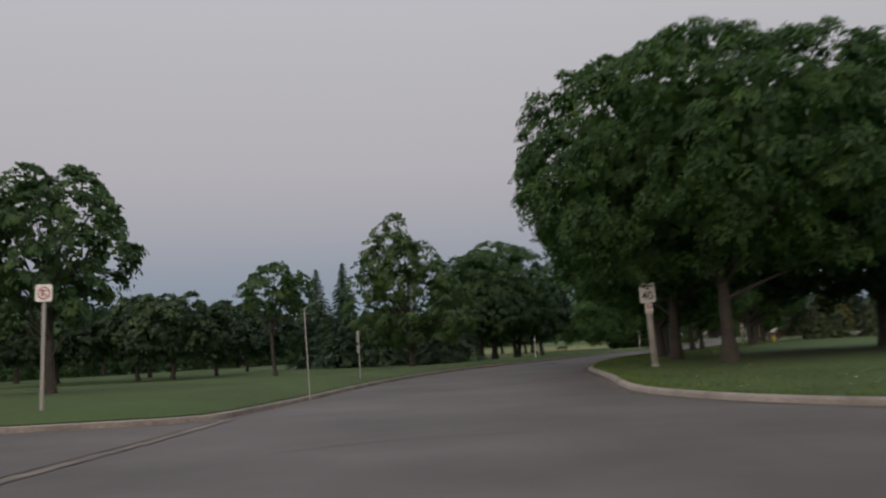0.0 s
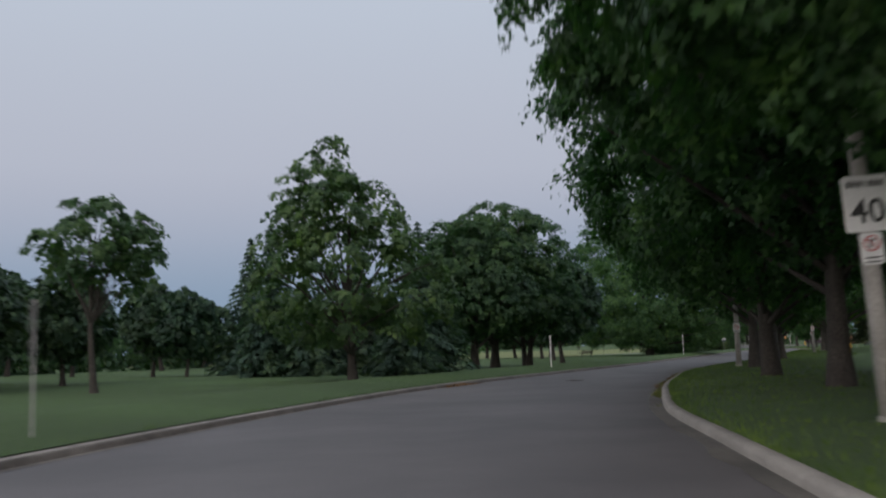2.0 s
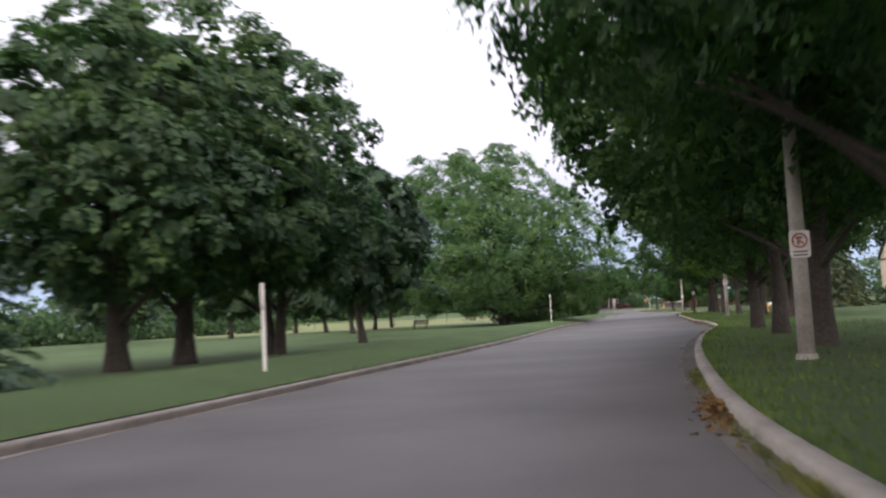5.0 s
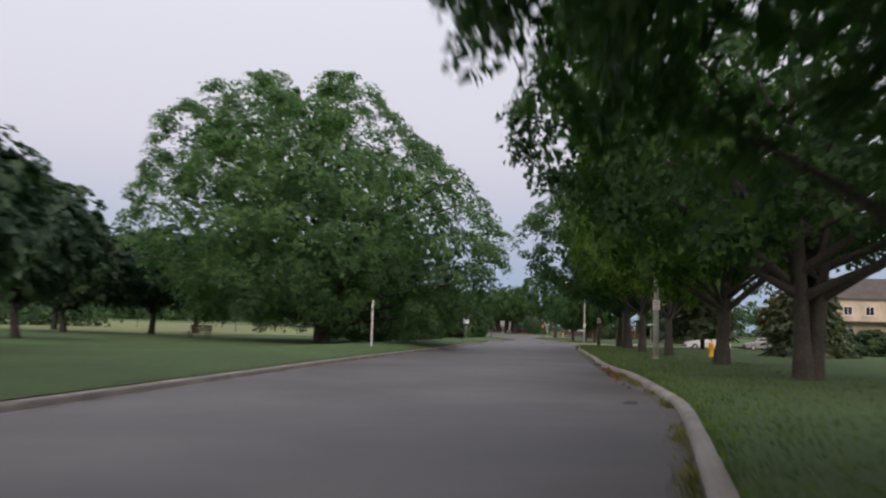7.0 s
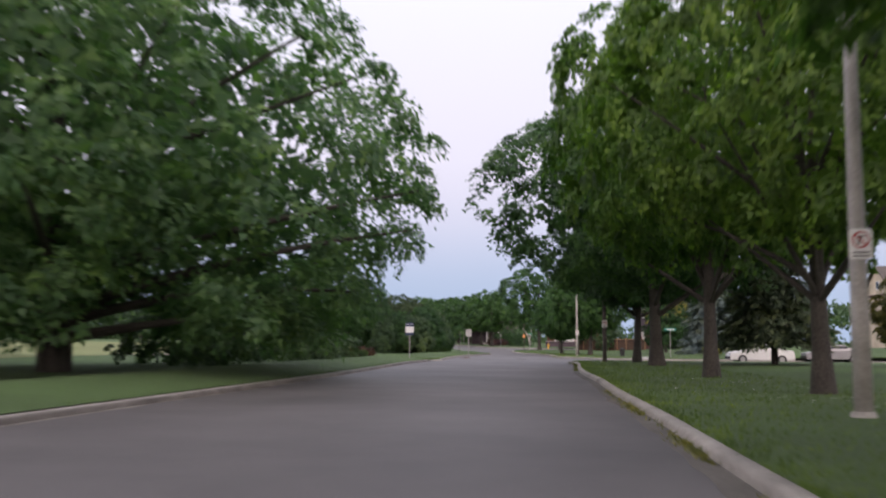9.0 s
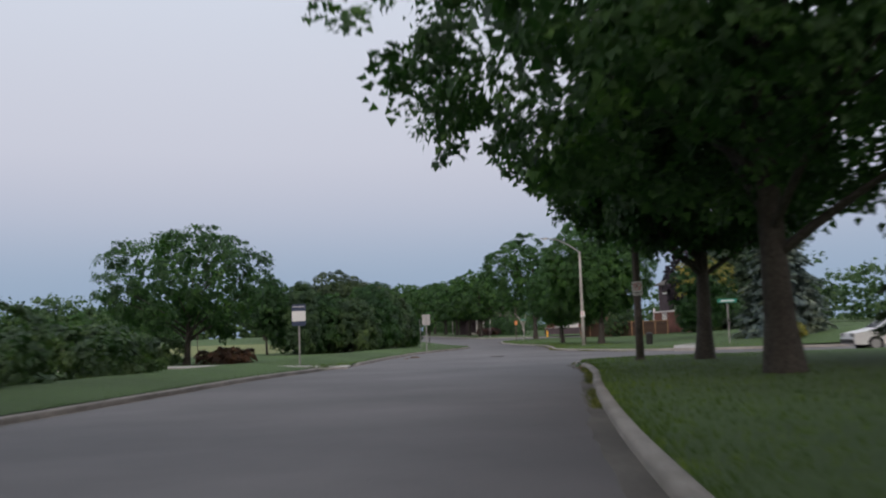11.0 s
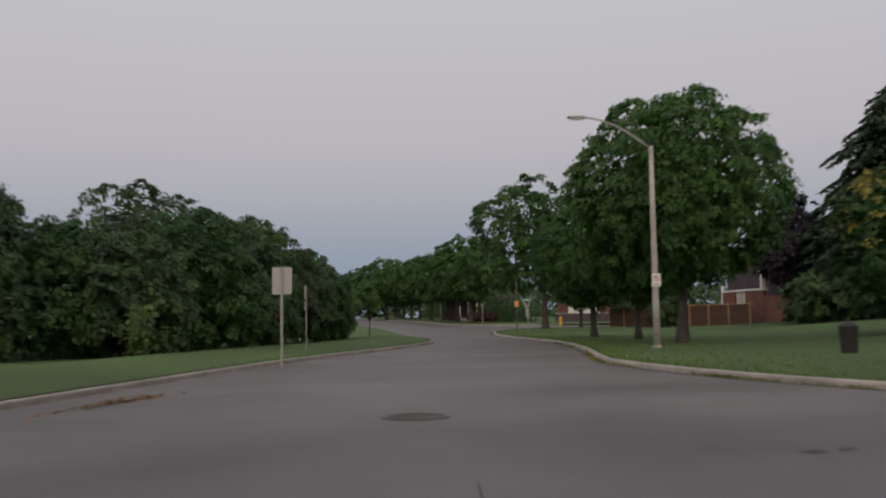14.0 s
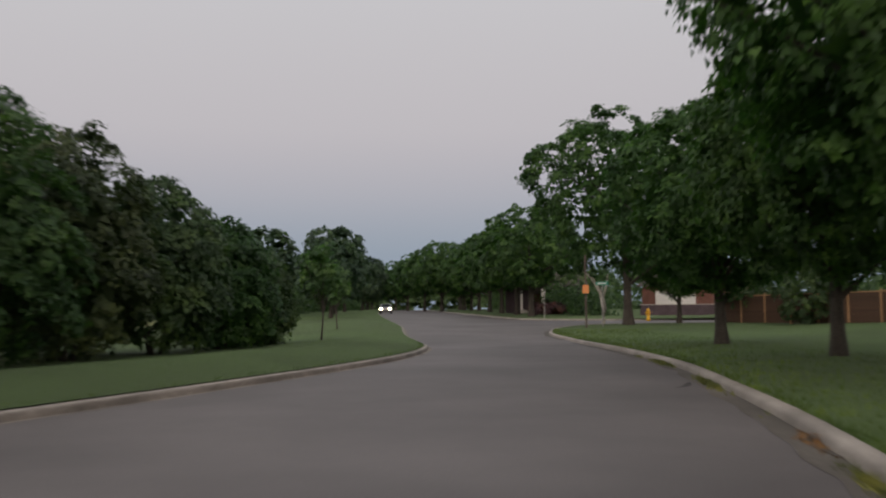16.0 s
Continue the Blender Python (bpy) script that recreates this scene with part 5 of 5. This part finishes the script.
def tufts(name, line, side, lo, hi, n, reach, seed, label):
    rng = np.random.default_rng(seed)
    P = smooth_line(line, 0.5)
    P = P[(P[:, 1] > lo) & (P[:, 1] < hi) & (np.abs(P[:, 0]) < 90)]
    T = unit(np.gradient(P, axis=0))
    i = rng.integers(0, len(P) - 1, n)
    d = 0.07 + reach * rng.random(n) ** 2.2
    q = P[i] + (P[i + 1] - P[i]) * rng.random((n, 1)) + np.stack([T[i, 1], -T[i, 0]], 1) * side * d[:, None]
    z = np.array([gz(*p) + bank(*p) for p in q]) + 0.105 + np.minimum(d / 10, 1) * 0.1
    hgt = rng.uniform(0.035, 0.085, n)
    a = rng.uniform(0, 2 * math.pi, n)
    w = rng.uniform(0.004, 0.009, n) * 2.2
    lean = rng.normal(0, 0.35, (n, 2)) * hgt[:, None]
    dx = np.stack([np.cos(a) * w, np.sin(a) * w], 1)
    V = np.stack([np.column_stack([q - dx, z - 0.02]), np.column_stack([q + dx, z - 0.02]), np.column_stack([q + lean + dx * 0.2, z + hgt]), np.column_stack([q + lean - dx * 0.2, z + hgt])], 1).reshape(-1, 3)
    tagged(new(name, from_arrays(name, V, np.arange(4 * n).reshape(-1, 4), M_BLADE)), label, "grass", kind="stuff")


tufts("grass", RIGHT_1, 1, 20, 182, 45000, 6, 21, "short grass blades along the verge")
tufts("grass", LEFT, -1, 28, 240, 32000, 5, 22, "short grass blades along the park kerb")
tufts("grass", RIGHT_2, 1, 180, 250, 14000, 5, 23, "short grass blades on the corner lawn")


def weeds(name, line, lo, hi, n, seed, label):
    """Ragged weeds rooted in the joint between kerb and gutter, thick in some places and gone in others."""
    rng = np.random.default_rng(seed)
    P = smooth_line(line, 0.3)
    P = P[(P[:, 1] > lo) & (P[:, 1] < hi) & (np.abs(P[:, 0]) < 90)]
    T = unit(np.gradient(P, axis=0))
    grow = np.array([max(0.0, 0.25 + noise.noise(Vector((p[0] * 0.35, p[1] * 0.35, seed)))) for p in P[:-1]]) ** 2
    i = rng.choice(len(P) - 1, n, p=grow / grow.sum())
    d = 0.15 + np.abs(rng.normal(0, 0.07, n))
    q = P[i] + (P[i + 1] - P[i]) * rng.random((n, 1)) - np.stack([T[i, 1], -T[i, 0]], 1) * d[:, None]
    z = np.full(n, 0.008)
    hgt = rng.uniform(0.02, 0.09, n)
    a = rng.uniform(0, 2 * math.pi, n)
    dx = np.stack([np.cos(a), np.sin(a)], 1) * 0.014
    lean = rng.normal(0, 0.6, (n, 2)) * hgt[:, None]
    V = np.stack([np.column_stack([q - dx, z]), np.column_stack([q + dx, z]), np.column_stack([q + lean, z + hgt])], 1).reshape(-1, 3)
    tagged(new(name, from_arrays(name, V, np.arange(3 * n).reshape(-1, 3), M_WEED)), label, "weeds", kind="stuff")


weeds("weeds", RIGHT_1, 52, 82, 2600, 41, "ragged weeds in the gutter joint")
weeds("weeds", RIGHT_1, 98, 142, 2600, 42, "ragged weeds in the gutter joint")
weeds("weeds", RIGHT_1, 158, 177, 4200, 43, "ragged yellow-green weeds in the gutter joint")
weeds("weeds", RIGHT_2, 189, 226, 2200, 44, "ragged weeds in the gutter joint")


def lump(x, y, sx, sy, sz, turn, seed, label):
    """A broken piece of kerb: a block knocked out of square."""
    rng = np.random.default_rng(seed)
    bm = boxed(0, 0, sz / 2 - 0.02, sx, sy, sz, 0.02)
    for v in bm.verts:
        v.co += Vector(rng.normal(0, 0.018, 3))
    ob = part("kerb_fragment", bm, M_KERB)
    ob.matrix_basis = pose(x, y, 0.0, rng.uniform(-9, 9), rng.uniform(-9, 9), turn)
    tagged(ob, label, "kerb fragment", "kerb fragments")


lump(57.53, 173.58, 0.56, 0.27, 0.16, 66, 51, "pale broken length of concrete kerb in the weeds")
lump(57.28, 174.05, 0.10, 0.07, 0.05, 40, 52, "small chip of concrete lying in the gutter")
lump(58.78, 176.95, 0.14, 0.06, 0.05, 15, 53, "small chip of concrete lying in the gutter")


def clover(name, places, seed):
    rng = np.random.default_rng(seed)
    C = np.concatenate([np.stack([x + rng.normal(0, sx, n), y + rng.normal(0, sy, n)], 1) for x, y, sx, sy, n in places])
    z = np.full(len(C), 0.19) + rng.uniform(0, 0.03, len(C))
    V, F = leaves(np.column_stack([C, z]), np.tile([0, 0, 1.0], (len(C), 1)), 0.026, rng)
    tagged(new(name, from_arrays(name, V, F, M_WHITE)), "small white clover flowers in the grass", "flowers", kind="stuff")


clover("clover_flowers", [(9.5, 28, 2.2, 3, 200), (11.5, 36, 2.5, 3, 140), (44.2, 134, 0.6, 2.5, 90), (47.8, 141, 0.7, 2.5, 90), (14.5, 61, 1.3, 4, 60)], 31)


# ---- houses, fence, cars ----
def window(parent, x, y, z, w, h):
    f = part("window", boxed(x, y, z, w, 0.10, h, 0.01), M_WHITE, parent)
    for a in (-1, 1):
        part("pane", boxed(x + a * w * 0.235, y - 0.052, z, w * 0.42, 0.012, h * 0.86), M_GLASS, f)
    part("sill", boxed(x, y - 0.09, z - h / 2 - 0.04, w + 0.12, 0.14, 0.05, 0.008), M_WHITE, f)


def gable(bm, w, d, z, rise, over=0.4):
    x, y = w / 2 + over, d / 2 + over
    v = [bm.verts.new(c) for c in ((-x, -y, z), (x, -y, z), (x, y, z), (-x, y, z), (-x, 0, z + rise), (x, 0, z + rise))]
    u = [bm.verts.new((c.co.x, c.co.y, c.co.z + 0.14)) for c in v]
    for q in ((0, 1, 5, 4), (2, 3, 4, 5)):
        bm.faces.new([u[i] for i in q])
        bm.faces.new([v[i] for i in reversed(q)])
    for a, b in ((0, 1), (1, 5), (5, 2), (2, 3), (3, 4), (4, 0)):
        bm.faces.new((v[a], v[b], u[b], u[a]))
    bmesh.ops.recalc_face_normals(bm, faces=bm.faces)
    return bm


def house_body(bm, w, d, z, rise):
    x, y = w / 2, d / 2
    v = [bm.verts.new(c) for c in ((-x, -y, -0.5), (x, -y, -0.5), (x, y, -0.5), (-x, y, -0.5), (-x, -y, z), (x, -y, z), (x, y, z), (-x, y, z), (-x, 0, z + rise), (x, 0, z + rise))]
    for q in ((0, 1, 5, 4), (2, 3, 7, 6), (1, 2, 6, 9, 5), (3, 0, 4, 8, 7), (4, 5, 9, 8), (6, 7, 8, 9)):
        bm.faces.new([v[i] for i in q])
    bmesh.ops.recalc_face_normals(bm, faces=bm.faces)
    return bm


# beige two-storey house, gable to the street
h = thing("house", at(115.5, 204.5, -20), "beige two-storey house with a brown roof", "house")
part("wall", house_body(bmesh.new(), 10, 9, 6.2, 3.2), M_STUCCO, h)
part("roof", gable(bmesh.new(), 10, 9, 6.2, 3.2), M_ROOF, h)
part("porch_roof", boxed(-1, -5.3, 3.0, 9, 1.8, 0.25, 0.04), M_ROOF, h)
part("trim", boxed(-5.06, 0, 6.1, 0.12, 9.2, 0.3, 0.02), M_FENCE, h)
for x in (-3, 0, 3):
    window(h, x, -4.53, 4.6, 1.2, 1.3)
window(h, -3, -4.53, 1.5, 1.6, 1.3)
part("door", boxed(1.0, -4.54, 1.05, 0.95, 0.08, 2.1, 0.01), M_FENCE, h)
g = part("gable_window", boxed(-5.03, 0, 7.3, 0.1, 0.9, 1.0, 0.01), M_WHITE, h)
part("pane", boxed(-5.09, 0, 7.3, 0.012, 0.72, 0.82), M_GLASS, g)

# dark brick house with a raised, white-railed porch
h = thing("house", at(108.3, 243.4, 84), "dark brick house with a raised porch and white columns", "house")
part("wall", house_body(bmesh.new(), 13, 9, 5.6, 2.4), M_PLUMBRICK, h)
part("roof", gable(bmesh.new(), 13, 9, 5.6, 2.4), M_ROOF, h)
part("porch_wall", boxed(2.25, 6.6, 0.6, 2.1, 0.24, 3.0, 0.02), M_BRICK, h, "red brick parapet")
part("porch_wall", boxed(-1.9, 6.6, 0.6, 2.8, 0.24, 3.0, 0.02), M_BRICK, h, "red brick parapet")
part("porch_wall", boxed(0.35, 6.6, 0.1, 1.7, 0.24, 2.0, 0.02), M_BRICK, h, "red brick parapet")
part("porch_wall", boxed(-5.0, 6.6, 0.4, 3.4, 0.24, 2.6, 0.02), M_BRICK, h, "red brick parapet")
part("porch_floor", boxed(-1.8, 5.55, 1.0, 10.2, 2.1, 0.2, 0.02), M_SLAB, h)
part("porch_rail", boxed(-0.1, 6.62, 2.2, 7.0, 0.34, 0.17, 0.02), M_WHITE, h)
part("porch_roof", boxed(-3.6, 5.6, 4.55, 6.6, 3.0, 0.16, 0.02), M_ROOF, h)
part("porch_beam", boxed(-3.6, 6.95, 4.38, 6.6, 0.18, 0.2, 0.02), M_WHITE, h)
part("corner_post", boxed(3.32, 6.66, 1.95, 0.2, 0.2, 1.5, 0.02), M_WHITE, h)
for x in (-3.3, -5.9):
    part("column", boxed(x, 6.72, 3.25, 0.34, 0.34, 2.2, 0.02), M_WHITE, h)
for k in range(4):
    part("baluster", boxed(-0.2 + 0.36 * k, 6.62, 1.62, 0.12, 0.1, 1.0, 0.01), M_WHITE, h)
for x in (-4.6, 0.6):
    window(h, x, 4.56, 4.2, 1.3, 1.1)

# brick house with a white double garage door
h = thing("house", at(114.8, 296.4, -62), "brick house with a wide white garage door", "house")
part("wall", house_body(bmesh.new(), 9, 8, 3.1, 2.0), M_BRICK, h)
part("roof", gable(bmesh.new(), 9, 8, 3.1, 2.0), M_ROOF, h)
gd = part("garage_door", boxed(0, -4.05, 1.35, 5.2, 0.10, 2.4, 0.01), M_WHITE, h)
for k in range(4):
    part("door_panel", boxed(0, -4.115, 0.48 + 0.58 * k, 5.0, 0.03, 0.52, 0.01), M_WHITE, gd)

w = thing("garden_wall", at(103.9, 287.0, -11.1), "low dark brick garden wall before the garage", "wall")
part("wall", boxed(3.90, 0, 0.30, 7.80, 0.3, 1.5, 0.02), M_PLUMBRICK, w)
part("coping", boxed(3.90, 0, 1.08, 7.90, 0.36, 0.07, 0.01), M_SLAB, w)

# low brick house with slim white porch columns behind the flowers
h = thing("house", at(103.6, 316.5, -19), "low brick house with slim white porch columns", "house")
part("wall", house_body(bmesh.new(), 10, 7, 3.3, 1.9), M_PLUMBRICK, h)
part("roof", gable(bmesh.new(), 10, 7, 3.3, 1.9), M_ROOF, h)
part("porch_roof", boxed(-0.9, -4.4, 3.05, 4.4, 1.8, 0.22, 0.03), M_ROOF, h)
part("porch_floor", boxed(-0.9, -4.4, 0.15, 4.4, 1.8, 0.5, 0.03), M_SLAB, h)
for x in (-2.9, -1.6, -0.3, 1.0):
    part("column", boxed(x, -5.15, 1.67, 0.22, 0.22, 2.56, 0.02), M_WHITE, h)
part("door", boxed(-0.9, -3.54, 1.35, 0.95, 0.08, 2.1, 0.01), M_FENCE, h)
window(h, 3.0, -3.53, 1.7, 1.5, 1.2)

# pink-flowering garden bank and pale bent trunk by the second side street
broadleaf("flower_bed", at(97.8, 297.3), "low mounds of dusky pink flowers", 130, 1.5, 2.6, 0.05, 0.0, M_MAUVE, n=60, per=40, size=0.2, category="flowers")
t = thing("birch_trunk", at(89.2, 259.4), "pale leaning birch trunk with a fork", "tree")
part("trunk", sweep(bmesh.new(), [(0, 0, -0.2), (0.1, 0, 1.0), (-0.1, 0, 2.0), (-0.7, 0, 3.0), (-1.4, 0, 3.6)], [0.2, 0.16, 0.14, 0.11, 0.06], 10), M_BIRCH, t, smooth=True)
part("limb", sweep(bmesh.new(), [(0.0, 0, 1.6), (0.25, 0, 2.4), (0.4, 0, 3.3)], [0.1, 0.08, 0.05], 8), M_BIRCH, t, smooth=True)


def fence(x0, y0, x1, y1, n_panels, label):
    L = math.hypot(x1 - x0, y1 - y0)
    t = thing("fence", at(x0, y0, math.degrees(math.atan2(y1 - y0, x1 - x0))), label, "fence")
    w = L / n_panels
    board = boxed(0, 0, 0.85, 0.145, 0.022, 1.7, 0.004)
    bme = bpy.data.meshes.new("board")
    board.to_mesh(bme)
    board.free()
    bme.materials.append(M_FENCE)
    for k in range(n_panels + 1):
        part("post", boxed(k * w, 0, 0.85, 0.11, 0.11, 2.0, 0.01), M_POST, t)
    for k in range(n_panels):
        for z in (0.45, 1.72):
            part("rail", boxed((k + 0.5) * w, 0.035, z, w - 0.12, 0.045, 0.09, 0.006), M_POST, t)
        m = int((w - 0.12) / 0.155)
        for j in range(m):
            ob = mesh_part("board", bme, t)
            ob.matrix_basis = pose(k * w + 0.06 + (j + 0.5) * (w - 0.12) / m, 0.0, 0, 0, 0, 0)


fence(97.6, 259.5, 99.8, 240.5, 8, "brown board fence with pale posts")


def car(x, y, turn, label, lit, paint):
    t = thing("car", pose(x, y, gz(x, y) + 0.0, 0, 0, turn), label, "car", "cars")
    prof = [(-2.2, 0.45), (-2.15, 0.75), (-1.3, 0.92), (-0.6, 1.38), (0.7, 1.42), (1.5, 1.0), (2.15, 0.92), (2.25, 0.5), (2.2, 0.28), (-2.15, 0.28)]
    bm = bmesh.new()
    rows = []
    for yy, k in ((-0.86, 0.97), (-0.7, 1.0), (0.7, 1.0), (0.86, 0.97)):
        rows.append([bm.verts.new((px, yy * (0.86 if pz > 1.1 else 1.0), 0.28 + (pz - 0.28) * k)) for px, pz in prof])
    n = len(prof)
    for a, b in zip(rows, rows[1:]):
        for i in range(n):
            bm.faces.new((a[i], a[(i + 1) % n], b[(i + 1) % n], b[i]))
    bm.faces.new(rows[0][::-1])
    bm.faces.new(rows[-1])
    bmesh.ops.recalc_face_normals(bm, faces=bm.faces)
    part("body", bm, paint, t, smooth=False)
    bm = bmesh.new()
    v = [bm.verts.new(c) for c in ((-1.26, -0.66, 0.96), (-1.26, 0.66, 0.96), (-0.64, 0.58, 1.36), (-0.64, -0.58, 1.36))]
    bm.faces.new(v)
    bmesh.ops.solidify(bm, geom=bm.faces[:], thickness=0.02)
    part("windscreen", bm, M_GLASS, t)
    for a in (-1, 1):
        part("side_window", boxed(0.1, a * 0.80, 1.16, 1.7, 0.03, 0.30, 0.01), M_GLASS, t)
        part("headlight", boxed(-2.18, a * 0.62, 0.68, 0.08, 0.34, 0.14, 0.02), M_LAMP if lit else M_GREYBACK, t)
        for px in (-1.35, 1.35):
            wh = part("wheel", rod(bmesh.new(), (px, a * 0.68, 0.31), (px, a * 0.88, 0.31), 0.31, 0.31, 20), M_TYRE, t)
            part("rim", rod(bmesh.new(), (px, a * 0.86, 0.31), (px, a * 0.892, 0.31), 0.19, 0.19, 14), M_GREYBACK, wh)
    part("bumper", boxed(-2.2, 0, 0.42, 0.12, 1.6, 0.16, 0.03), M_BLACK, t)
    return t


car(84.9, 333.5, 80, "oncoming car with its headlights on", True, M_CARPAINT)
car(83.5, 181.4, -23, "silver car parked along the side street", False, M_CARPAINT)
car(73.2, 176.5, -23, "white car parked along the side street", False, M_WHITE)
